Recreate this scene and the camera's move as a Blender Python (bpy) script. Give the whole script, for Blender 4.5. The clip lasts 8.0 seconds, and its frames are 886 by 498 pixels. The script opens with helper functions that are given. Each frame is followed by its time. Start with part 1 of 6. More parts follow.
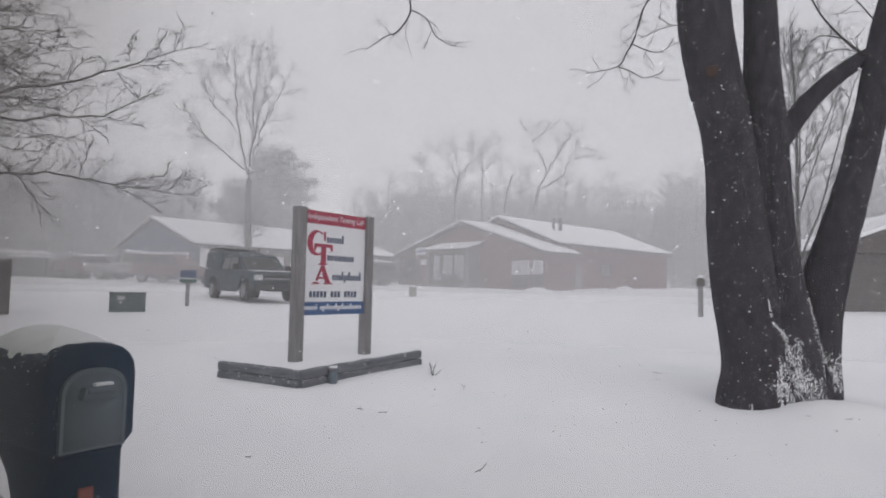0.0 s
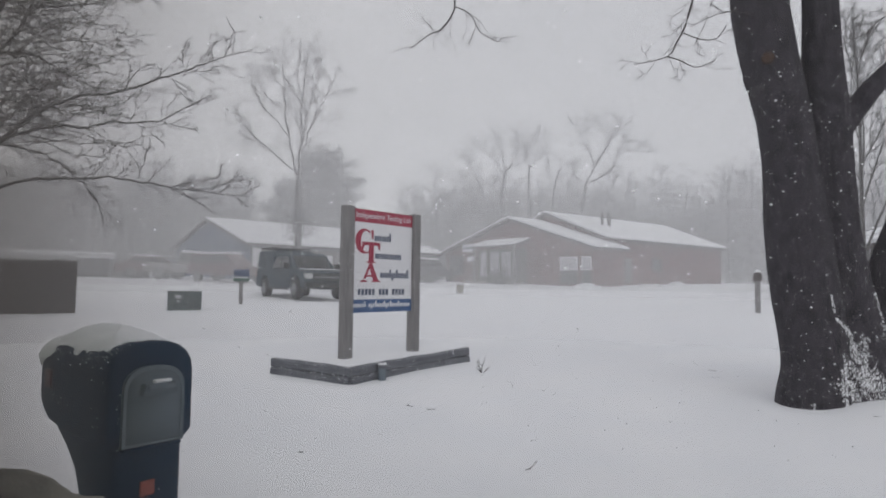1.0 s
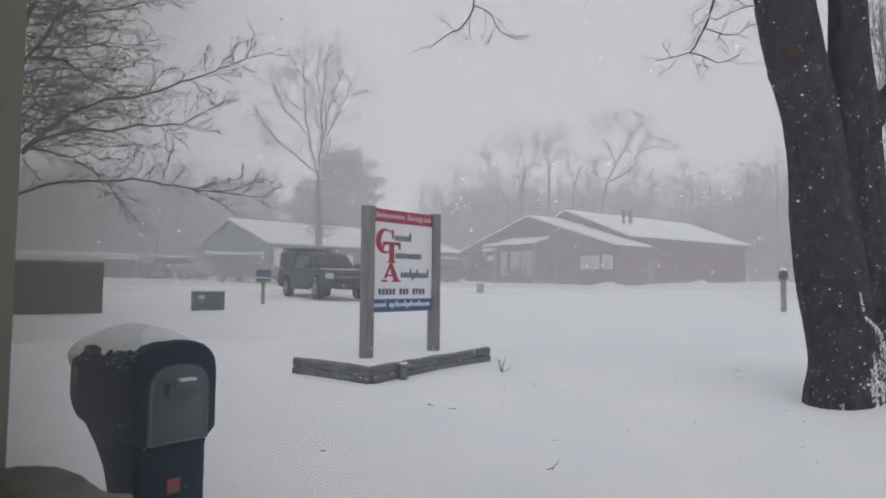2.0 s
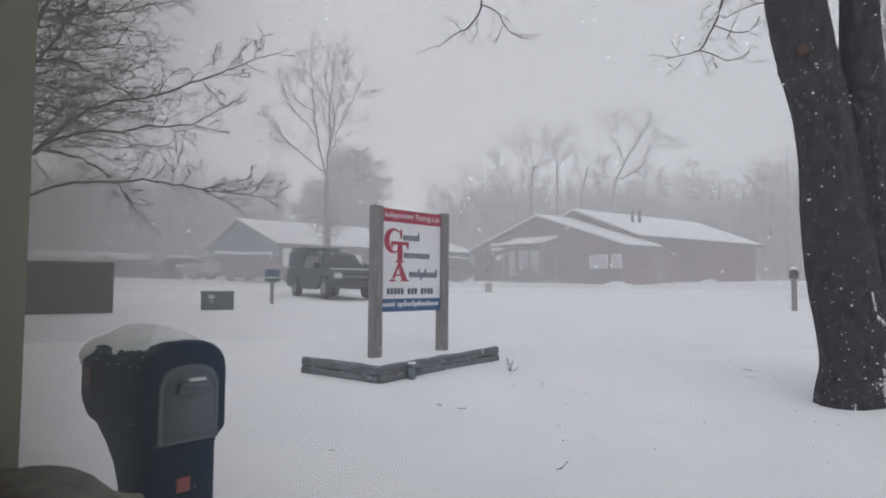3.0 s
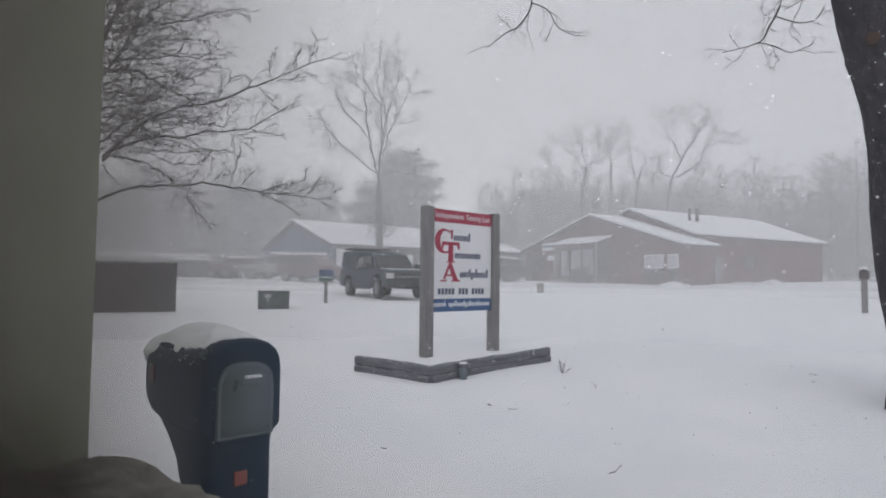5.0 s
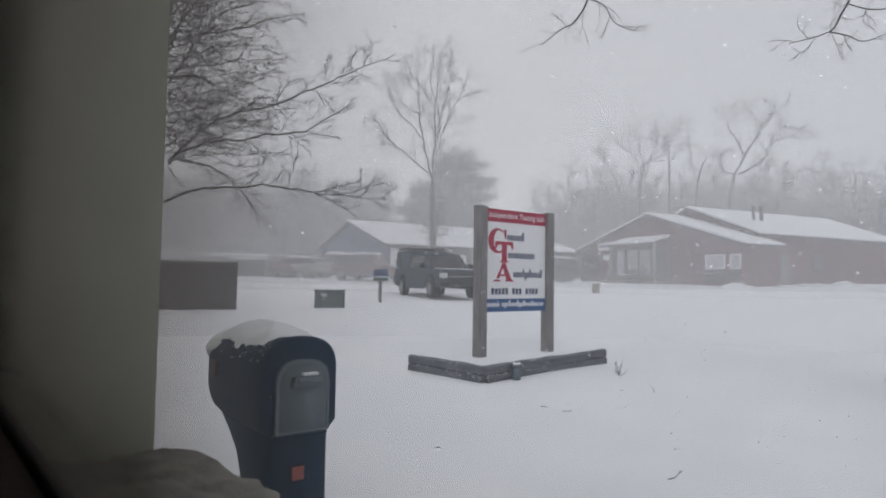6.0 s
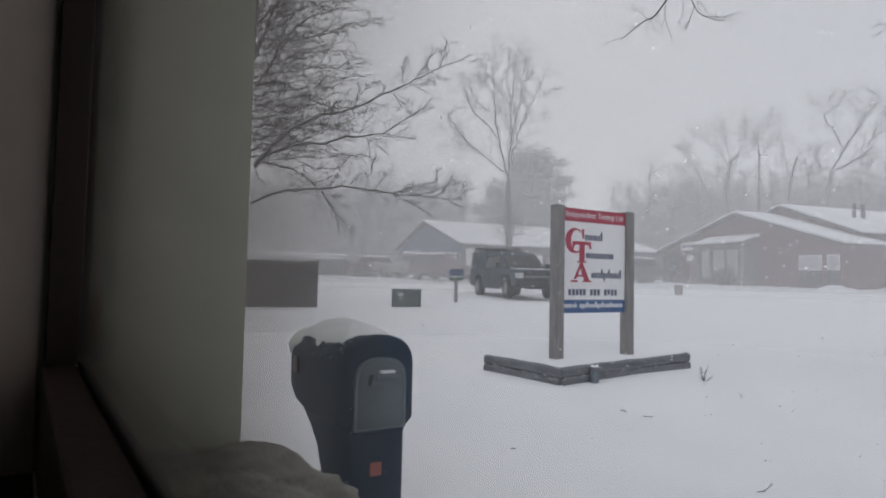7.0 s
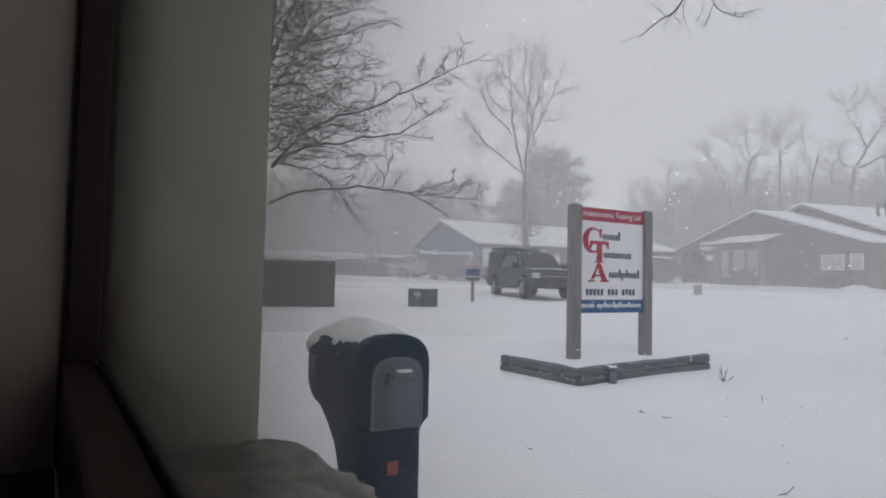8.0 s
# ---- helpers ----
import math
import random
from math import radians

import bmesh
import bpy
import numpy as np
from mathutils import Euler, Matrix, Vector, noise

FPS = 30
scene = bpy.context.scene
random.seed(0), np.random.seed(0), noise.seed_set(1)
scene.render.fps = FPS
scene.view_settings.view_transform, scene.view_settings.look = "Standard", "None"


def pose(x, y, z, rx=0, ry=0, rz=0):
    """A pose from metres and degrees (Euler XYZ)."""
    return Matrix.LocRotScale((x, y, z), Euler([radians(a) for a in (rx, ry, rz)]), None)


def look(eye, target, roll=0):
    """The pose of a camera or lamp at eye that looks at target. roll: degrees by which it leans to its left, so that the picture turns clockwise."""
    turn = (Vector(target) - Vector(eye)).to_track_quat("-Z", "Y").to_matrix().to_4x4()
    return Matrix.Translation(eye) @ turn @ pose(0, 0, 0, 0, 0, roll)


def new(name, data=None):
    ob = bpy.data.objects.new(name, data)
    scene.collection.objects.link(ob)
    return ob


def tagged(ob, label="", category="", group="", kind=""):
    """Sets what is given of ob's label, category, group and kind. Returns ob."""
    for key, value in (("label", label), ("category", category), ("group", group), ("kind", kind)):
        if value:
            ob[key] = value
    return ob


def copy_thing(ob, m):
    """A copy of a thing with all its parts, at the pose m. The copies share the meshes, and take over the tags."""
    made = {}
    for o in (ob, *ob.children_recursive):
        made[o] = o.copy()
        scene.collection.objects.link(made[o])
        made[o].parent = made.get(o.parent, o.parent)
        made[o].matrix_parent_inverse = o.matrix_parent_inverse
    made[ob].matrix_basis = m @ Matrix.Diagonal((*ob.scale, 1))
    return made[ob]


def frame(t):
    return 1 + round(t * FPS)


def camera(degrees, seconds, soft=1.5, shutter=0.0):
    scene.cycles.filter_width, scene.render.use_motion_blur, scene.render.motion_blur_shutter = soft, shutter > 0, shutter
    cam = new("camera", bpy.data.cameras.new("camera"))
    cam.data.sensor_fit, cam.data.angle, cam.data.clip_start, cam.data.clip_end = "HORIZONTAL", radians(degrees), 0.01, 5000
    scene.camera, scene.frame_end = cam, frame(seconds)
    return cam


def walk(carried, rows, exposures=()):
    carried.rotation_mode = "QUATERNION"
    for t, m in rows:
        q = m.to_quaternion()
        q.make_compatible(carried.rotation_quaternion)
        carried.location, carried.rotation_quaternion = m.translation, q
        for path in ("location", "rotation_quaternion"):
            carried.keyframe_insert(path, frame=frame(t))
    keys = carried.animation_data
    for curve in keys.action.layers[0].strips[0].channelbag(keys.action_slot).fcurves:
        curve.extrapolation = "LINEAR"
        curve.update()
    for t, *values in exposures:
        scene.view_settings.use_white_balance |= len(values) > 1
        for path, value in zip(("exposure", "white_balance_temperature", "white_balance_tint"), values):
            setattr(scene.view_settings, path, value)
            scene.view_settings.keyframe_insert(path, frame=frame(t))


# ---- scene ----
from mathutils.bvhtree import BVHTree

EYE = 1.42  # height of the lens over the snow beside the house

# time, yaw to the left, pitch, roll, and the lens's small shifts in metres
PATH = [
    (0.0, 0.000, 3.485, 1.188, -0.0000, -0.0000, 0.0000),
    (0.5, 2.728, 3.191, 0.945, -0.0027, 0.0087, 0.0007),
    (1.0, 4.257, 3.134, 0.769, -0.0019, 0.0083, 0.0019),
    (1.5, 5.309, 3.103, 0.633, -0.0038, 0.0098, 0.0015),
    (3.0, 6.829, 3.012, 0.474, -0.0054, 0.0112, 0.0027),
    (3.5, 7.361, 3.000, 0.430, -0.0014, 0.0066, 0.0040),
    (4.0, 9.417, 2.990, 0.527, -0.0000, 0.0059, 0.0046),
    (4.5, 10.628, 2.982, 0.561, 0.0036, 0.0040, 0.0049),
    (6.0, 16.366, 2.904, 0.807, 0.0001, 0.0114, 0.0035),
    (6.5, 20.972, 2.814, 1.096, -0.0035, 0.0153, 0.0043),
    (7.0, 23.264, 2.768, 1.191, -0.0014, 0.0137, 0.0052),
    (7.5, 24.129, 2.755, 1.224, -0.0070, 0.0237, 0.0018),
    (8.0, 24.769, 2.728, 1.203, -0.0032, 0.0179, 0.0032),
]


def aim(yaw, pitch, roll, x, y, z):
    eye = Vector((x, y, EYE + z))
    a, b = radians(yaw), radians(pitch)
    ahead = Vector((-math.sin(a) * math.cos(b), math.cos(a) * math.cos(b), math.sin(b)))
    return look(eye, eye + ahead, roll)


cam = camera(70.37, 8.0, 1.9)
walk(cam, [(t, aim(*row)) for t, *row in PATH], [(0.0, 0.48, 6640, 12), (0.5, 0.36, 6620, 10), (1.5, 0.37, 6530, 10), (3.5, 0.43, 6470, 10), (6.5, 0.41, 6450, 10), (8.0, 0.41, 6450, 10)])

# ---- world and light: a white-out sky during snowfall ----
world = bpy.data.worlds.new("overcast")
scene.world = world
world.use_nodes = True
wn = world.node_tree.nodes
wl = world.node_tree.links
sky = wn.new("ShaderNodeTexSky")
sky.sky_type = "NISHITA"
sky.sun_disc = False
sky.sun_elevation, sky.sun_rotation = radians(28), radians(-20)
grey = wn.new("ShaderNodeHueSaturation")
grey.inputs["Saturation"].default_value = 0.05
cloud = wn.new("ShaderNodeMix")
cloud.data_type = "RGBA"
cloud.inputs[0].default_value = 0.9
cloud.inputs[7].default_value = (5.0, 5.1, 5.42, 1)
wl.new(sky.outputs[0], grey.inputs["Color"])
wl.new(grey.outputs[0], cloud.inputs[6])
wl.new(cloud.outputs[2], wn["Background"].inputs[0])
wn["Background"].inputs[1].default_value = 0.1
sun = new("sun", bpy.data.lights.new("sun", "SUN"))
sun.data.energy, sun.data.angle, sun.data.color = 0.5, radians(60), (1.0, 0.99, 0.97)
sun.matrix_world = look((10, -30, 25), (0, 20, 0))


# ---- materials ----
def mat(name, col, col2=None, rough=0.7, scale=8.0, bump=0.0, metal=0.0, spec=0.5, stretch=(1, 1, 1), fine=0.0, alpha=1.0):
    """Base colour varied by noise at two scales, with a fine relief."""
    m = bpy.data.materials.new(name)
    m.use_nodes = True
    n, l = m.node_tree.nodes, m.node_tree.links
    b = n["Principled BSDF"]
    b.inputs["Roughness"].default_value = rough
    b.inputs["Metallic"].default_value = metal
    b.inputs["Specular IOR Level"].default_value = spec
    b.inputs["Alpha"].default_value = alpha
    col2 = col2 or tuple(c * 0.8 for c in col)
    tc = n.new("ShaderNodeTexCoord")
    mp = n.new("ShaderNodeMapping")
    mp.inputs["Scale"].default_value = stretch
    l.new(tc.outputs["Object"], mp.inputs[0])
    na, nb = n.new("ShaderNodeTexNoise"), n.new("ShaderNodeTexNoise")
    na.inputs["Scale"].default_value, nb.inputs["Scale"].default_value = scale, scale * 9
    na.inputs["Detail"].default_value, nb.inputs["Detail"].default_value = 5, 4
    l.new(mp.outputs[0], na.inputs[0])
    l.new(mp.outputs[0], nb.inputs[0])
    add = n.new("ShaderNodeMath")
    add.operation = "MULTIPLY_ADD"
    add.inputs[1].default_value = 0.35
    l.new(nb.outputs[0], add.inputs[0])
    l.new(na.outputs[0], add.inputs[2])
    rp = n.new("ShaderNodeValToRGB")
    rp.color_ramp.elements[0].position, rp.color_ramp.elements[1].position = 0.48, 0.9
    rp.color_ramp.elements[0].color = (*col, 1)
    rp.color_ramp.elements[1].color = (*col2, 1)
    l.new(add.outputs[0], rp.inputs[0])
    l.new(rp.outputs[0], b.inputs["Base Color"])
    if bump:
        bp = n.new("ShaderNodeBump")
        bp.inputs["Strength"].default_value, bp.inputs["Distance"].default_value = bump, 0.01 if not fine else fine
        l.new(add.outputs[0], bp.inputs["Height"])
        l.new(bp.outputs[0], b.inputs["Normal"])
    return m


SNOW = mat("snow", (0.88, 0.88, 0.9), (0.8, 0.81, 0.84), 0.9, 1.2, 0.05, spec=0.2, fine=0.02)
SNOWCAP = mat("packed_snow", (0.88, 0.88, 0.9), (0.82, 0.83, 0.86), 0.9, 20, 0.4, spec=0.2)
BARK = mat("bark", (0.08, 0.073, 0.086), (0.027, 0.0245, 0.031), 0.95, 7, 1.0, spec=0.2, stretch=(2.5, 2.5, 1.0), fine=0.06)
SCAR = mat("bark_scar", (0.11, 0.075, 0.06), (0.05, 0.036, 0.032), 0.95, 14, 0.6, spec=0.2)
TWIG = mat("twig_bark", (0.075, 0.068, 0.07), (0.045, 0.04, 0.042), 0.95, 5, spec=0.2)
FARTWIG = mat("grey_bark", (0.09, 0.085, 0.085), (0.06, 0.055, 0.055), 0.95, 3, spec=0.2)
NEEDLE = mat("needles", (0.035, 0.055, 0.045), (0.02, 0.03, 0.025), 0.9, 4, spec=0.2)
GREYWOOD = mat("weathered_wood", (0.27, 0.262, 0.264), (0.16, 0.154, 0.157), 0.9, 6, 0.6, spec=0.2, stretch=(4, 4, 0.4))
TIMBER = mat("old_timber", (0.2, 0.207, 0.228), (0.085, 0.09, 0.104), 0.9, 6, 0.8, spec=0.2, stretch=(0.5, 3, 4))
PANELWHITE = mat("sign_white", (0.74, 0.74, 0.76), (0.68, 0.68, 0.71), 0.45, 2)
SIGNRED = mat("sign_red", (0.36, 0.035, 0.075), (0.31, 0.03, 0.066), 0.45, 3)
SIGNBLUE = mat("sign_blue", (0.04, 0.1, 0.24), (0.034, 0.088, 0.21), 0.45, 3)
SIGNINK = mat("sign_ink", (0.07, 0.09, 0.15), (0.06, 0.08, 0.13), 0.5, 3)
MBPLASTIC = mat("dark_plastic", (0.009, 0.031, 0.066), (0.007, 0.023, 0.05), 0.6, 6, 0.1, spec=0.2)
MBDOOR = mat("grey_plastic", (0.15, 0.182, 0.212), (0.12, 0.148, 0.172), 0.6, 6, 0.1, spec=0.35)
REFLECT = mat("reflector_red", (0.33, 0.085, 0.065), (0.28, 0.07, 0.055), 0.4, 30)
BRICK = mat("red_brick", (0.145, 0.055, 0.056), (0.095, 0.037, 0.038), 0.9, 1.5, 0.3, spec=0.2)
BLUESIDE = mat("blue_siding", (0.055, 0.09, 0.155), (0.045, 0.072, 0.125), 0.8, 1.5)
DARKWALL = mat("brown_siding", (0.1, 0.085, 0.08), (0.07, 0.06, 0.057), 0.85, 2)
WHITEPAINT = mat("white_paint", (0.75, 0.75, 0.76), (0.66, 0.66, 0.68), 0.6, 3)
DARKTRIM = mat("dark_trim", (0.05, 0.035, 0.035), (0.035, 0.025, 0.025), 0.7, 4)
DARKGLASS = mat("dark_glass", (0.02, 0.022, 0.025), (0.015, 0.017, 0.02), 0.12, 4)
CURTAIN = mat("pale_blind", (0.5, 0.5, 0.51), (0.4, 0.4, 0.42), 0.8, 5, stretch=(6, 6, 0.3))
FENCE = mat("dark_fence", (0.055, 0.045, 0.04), (0.035, 0.03, 0.027), 0.9, 5, 0.4, stretch=(4, 4, 0.5))
GREENBOX = mat("green_metal", (0.02, 0.05, 0.048), (0.014, 0.035, 0.034), 0.5, 5)
BOXBLUE = mat("blue_box", (0.02, 0.05, 0.13), (0.015, 0.04, 0.1), 0.5, 5)
BOXGREEN = mat("green_tube", (0.03, 0.1, 0.07), (0.02, 0.07, 0.05), 0.5, 5)
STUCCO = mat("olive_stucco", (0.6, 0.63, 0.53), (0.46, 0.49, 0.405), 0.9, 5, 0.5, spec=0.2)
STONE = mat("sill_stone", (0.37, 0.355, 0.315), (0.15, 0.145, 0.125), 0.9, 22, 1.0, spec=0.2)
FRAMEWOOD = mat("brown_wood", (0.035, 0.019, 0.014), (0.022, 0.012, 0.009), 0.5, 6, 0.2, stretch=(1, 1, 1))
RUBBER = mat("black_rubber", (0.012, 0.012, 0.012), (0.018, 0.018, 0.018), 0.6, 8)
PLASTER = mat("room_plaster", (0.6, 0.535, 0.495), (0.52, 0.46, 0.42), 0.9, 2)
FLOORWOOD = mat("floor_wood", (0.3, 0.21, 0.14), (0.22, 0.15, 0.1), 0.6, 4)
TRUCKPAINT = mat("truck_paint", (0.032, 0.05, 0.064), (0.045, 0.066, 0.08), 0.55, 3, spec=0.25)
CHROME = mat("dull_chrome", (0.35, 0.36, 0.37), (0.25, 0.26, 0.27), 0.35, 6, metal=0.9)


def glazing():
    """Window glass: clear, ever more mirror-like towards a grazing view, with a faint film of dust."""
    m = bpy.data.materials.new("glazing")
    m.use_nodes = True
    n, l = m.node_tree.nodes, m.node_tree.links
    n.remove(n["Principled BSDF"])
    clear, gloss, dust = n.new("ShaderNodeBsdfTransparent"), n.new("ShaderNodeBsdfGlossy"), n.new("ShaderNodeBsdfTranslucent")
    clear.inputs[0].default_value = (0.97, 0.975, 0.975, 1)
    gloss.inputs["Roughness"].default_value = 0.14
    dust.inputs[0].default_value = (0.78, 0.78, 0.78, 1)
    fr = n.new("ShaderNodeFresnel")
    fr.inputs[0].default_value = 1.5
    inv, pw, back = n.new("ShaderNodeMath"), n.new("ShaderNodeMath"), n.new("ShaderNodeMath")
    inv.operation, pw.operation, back.operation = "SUBTRACT", "POWER", "SUBTRACT"
    inv.inputs[0].default_value = back.inputs[0].default_value = 1.0
    pw.inputs[1].default_value = 2.0
    l.new(fr.outputs[0], inv.inputs[1])
    l.new(inv.outputs[0], pw.inputs[0])
    l.new(pw.outputs[0], back.inputs[1])
    a, b = n.new("ShaderNodeMixShader"), n.new("ShaderNodeMixShader")
    tc, nz = n.new("ShaderNodeTexCoord"), n.new("ShaderNodeTexNoise")
    nz.inputs["Scale"].default_value = 6
    sc = n.new("ShaderNodeMath")
    sc.operation, sc.inputs[1].default_value = "MULTIPLY", 0.08
    l.new(tc.outputs["Object"], nz.inputs[0])
    l.new(nz.outputs[0], sc.inputs[0])
    # the view's dimming towards the far jamb, painted into the glass as a tint
    sx, at, wob, dim_tint = n.new("ShaderNodeSeparateXYZ"), n.new("ShaderNodeMapRange"), n.new("ShaderNodeMath"), n.new("ShaderNodeMix")
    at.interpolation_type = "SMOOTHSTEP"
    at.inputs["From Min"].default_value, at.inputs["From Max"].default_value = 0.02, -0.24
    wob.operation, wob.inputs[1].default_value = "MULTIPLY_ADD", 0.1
    dim_tint.data_type = "RGBA"
    dim_tint.inputs[6].default_value, dim_tint.inputs[7].default_value = (0.97, 0.975, 0.975, 1), (0.52, 0.5, 0.475, 1)
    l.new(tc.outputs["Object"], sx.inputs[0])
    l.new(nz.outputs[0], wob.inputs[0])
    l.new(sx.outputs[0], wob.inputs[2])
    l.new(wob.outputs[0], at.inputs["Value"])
    l.new(at.outputs[0], dim_tint.inputs[0])
    # shade low in the view, painted as a brown tint towards the pane's foot
    foot, foot_dim, rise_wob = n.new("ShaderNodeMapRange"), n.new("ShaderNodeMix"), n.new("ShaderNodeMath")
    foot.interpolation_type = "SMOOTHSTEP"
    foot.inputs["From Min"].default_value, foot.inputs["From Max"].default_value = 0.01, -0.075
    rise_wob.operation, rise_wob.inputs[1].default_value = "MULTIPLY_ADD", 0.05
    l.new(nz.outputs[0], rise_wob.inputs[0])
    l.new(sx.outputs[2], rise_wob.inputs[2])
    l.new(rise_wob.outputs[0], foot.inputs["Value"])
    foot_dim.data_type, foot_dim.blend_type = "RGBA", "MULTIPLY"
    foot_dim.inputs[7].default_value = (0.66, 0.63, 0.59, 1)
    l.new(foot.outputs[0], foot_dim.inputs[0])
    l.new(dim_tint.outputs[2], foot_dim.inputs[6])
    l.new(foot_dim.outputs[2], clear.inputs[0])
    l.new(sc.outputs[0], a.inputs[0])
    l.new(clear.outputs[0], a.inputs[1])
    l.new(dust.outputs[0], a.inputs[2])
    l.new(back.outputs[0], b.inputs[0])
    l.new(a.outputs[0], b.inputs[1])
    l.new(gloss.outputs[0], b.inputs[2])
    l.new(b.outputs[0], n["Material Output"].inputs[0])
    return m


GLASS = glazing()
FLAKE = bpy.data.materials.new("snowflake")
FLAKE.use_nodes = True
fb = FLAKE.node_tree.nodes["Principled BSDF"]
ft, fm = FLAKE.node_tree.nodes.new("ShaderNodeBsdfTranslucent"), FLAKE.node_tree.nodes.new("ShaderNodeMixShader")
fb.inputs["Base Color"].default_value = ft.inputs[0].default_value = (0.95, 0.95, 0.96, 1)
fb.inputs["Roughness"].default_value = 0.9
fm.inputs[0].default_value = 0.25
FLAKE.node_tree.links.new(fb.outputs[0], fm.inputs[1])
FLAKE.node_tree.links.new(ft.outputs[0], fm.inputs[2])
FLAKE.node_tree.links.new(fm.outputs[0], FLAKE.node_tree.nodes["Material Output"].inputs[0])
HEADLIGHT = mat("headlight_lens", (0.55, 0.55, 0.55), (0.45, 0.45, 0.45), 0.2, 8)


CARRED = mat("car_dark_red", (0.09, 0.025, 0.03), (0.07, 0.02, 0.024), 0.4, 3)
CARSILVER = mat("car_silver", (0.3, 0.29, 0.29), (0.24, 0.23, 0.23), 0.4, 3)
CARDARK = mat("car_dark", (0.035, 0.035, 0.045), (0.028, 0.028, 0.036), 0.4, 3)


# ---- small builders ----
def link(name, bm, material, parent=None, smooth=False):
    me = bpy.data.meshes.new(name)
    bm.normal_update()
    bm.to_mesh(me)
    bm.free()
    me.materials.append(material)
    if smooth:
        me.polygons.foreach_set("use_smooth", [True] * len(me.polygons))
    ob = new(name, me)
    if parent:
        ob.parent = parent
    return ob


def part(name, bm, material, parent, label="", smooth=False):
    return tagged(link(name, bm, material, parent, smooth), label)


def empty(name, m, label, category, group=""):
    ob = new(name)
    ob.matrix_basis = m
    return tagged(ob, label, category, group)


def add_box(bm, x0, x1, y0, y1, z0, z1, bevel=0.0, m=None):
    v = [bm.verts.new(p) for p in ((x0, y0, z0), (x1, y0, z0), (x1, y1, z0), (x0, y1, z0), (x0, y0, z1), (x1, y0, z1), (x1, y1, z1), (x0, y1, z1))]
    fs = [bm.faces.new([v[i] for i in q]) for q in ((3, 2, 1, 0), (4, 5, 6, 7), (0, 1, 5, 4), (1, 2, 6, 5), (2, 3, 7, 6), (3, 0, 4, 7))]
    if bevel:
        es = list({e for f in fs for e in f.edges})
        r = bmesh.ops.bevel(bm, geom=es, offset=bevel, segments=2, affect="EDGES", profile=0.5)
        v = list({q for f in r["faces"] for q in f.verts} | {q for q in v if q.is_valid})
    if m is not None:
        bmesh.ops.transform(bm, matrix=m, verts=[q for q in v if q.is_valid])
    return v


def box(x0, x1, y0, y1, z0, z1, bevel=0.0):
    bm = bmesh.new()
    add_box(bm, x0, x1, y0, y1, z0, z1, bevel)
    return bm


def prism(points, depth, axis="y"):
    """A polygon (x, z) pushed along y from 0 to depth."""
    bm = bmesh.new()
    a = [bm.verts.new((x, 0, z)) for x, z in points]
    b = [bm.verts.new((x, depth, z)) for x, z in points]
    n = len(points)
    bm.faces.new(a)
    bm.faces.new(b[::-1])
    for i in range(n):
        bm.faces.new((a[i], b[i], b[(i + 1) % n], a[(i + 1) % n]))
    bmesh.ops.recalc_face_normals(bm, faces=bm.faces)
    return bm


def rise(x, y):
    """Height of the snow: level by the house, then a long gentle slope up to the buildings."""
    r = math.hypot(x, y)
    f = min(1, max(0, (y / max(r, 0.01) + 0.4) / 0.5))
    f = f * f * (3 - 2 * f)
    z = 0.0
    for r0, r1, k in ((0, 9, 0.036), (9, 28, 0.023), (28, 42, 0.047), (42, 60, 0.02), (60, 200, 0.003)):
        z += k * max(0, min(r, r1) - r0)
    z *= f
    if r < 90:
        z += 0.035 * noise.noise((x * 0.13, y * 0.13, 3.1)) * min(1, r / 6) + 0.006 * noise.noise((x * 0.8, y * 0.8, 7.7))
        z += 0.07 * math.exp(-((x - 3.7) ** 2 + (y - 6.9) ** 2) / 1.6) + 0.13 * math.exp(-(((x - 3.75) / 0.5) ** 2 + ((y - 5.95) / 0.42) ** 2)) + 0.06 * math.exp(-((x + 1.6) ** 2 + (y - 8.6) ** 2) / 1.2)
    return z


# ---- ground ----
def build_ground():
    bm = bmesh.new()
    radii = [0.0]
    r = 0.5
    while r < 3500:
        radii.append(r)
        r *= 1.035 if r < 70 else 1.25
    seg = 220
    rings = []
    for r in radii:
        if r == 0:
            rings.append([bm.verts.new((0, 0, rise(0, 0)))])
            continue
        rings.append([bm.verts.new((r * math.sin(2 * math.pi * i / seg), r * math.cos(2 * math.pi * i / seg), rise(r * math.sin(2 * math.pi * i / seg), r * math.cos(2 * math.pi * i / seg)))) for i in range(seg)])
    for i in range(seg):
        bm.faces.new((rings[0][0], rings[1][(i + 1) % seg], rings[1][i]))
    for a, b in zip(rings[1:], rings[2:]):
        for i in range(seg):
            j = (i + 1) % seg
            bm.faces.new((a[i], a[j], b[j], b[i]))
    bmesh.ops.recalc_face_normals(bm, faces=bm.faces)
    ob = link("ground", bm, SNOW, smooth=True)
    tagged(ob, "smooth fresh white snow covering a gentle slope", "ground", kind="structure")


build_ground()

# ---- the house that the camera looks out of: x along the window, y outwards, z up from the lens ----
WIN = Matrix.Translation((0, 0, EYE)) @ Matrix.Rotation(radians(57 - 180 + 90), 4, "Z")


def placed(ob, m):
    ob.matrix_basis = m
    return ob


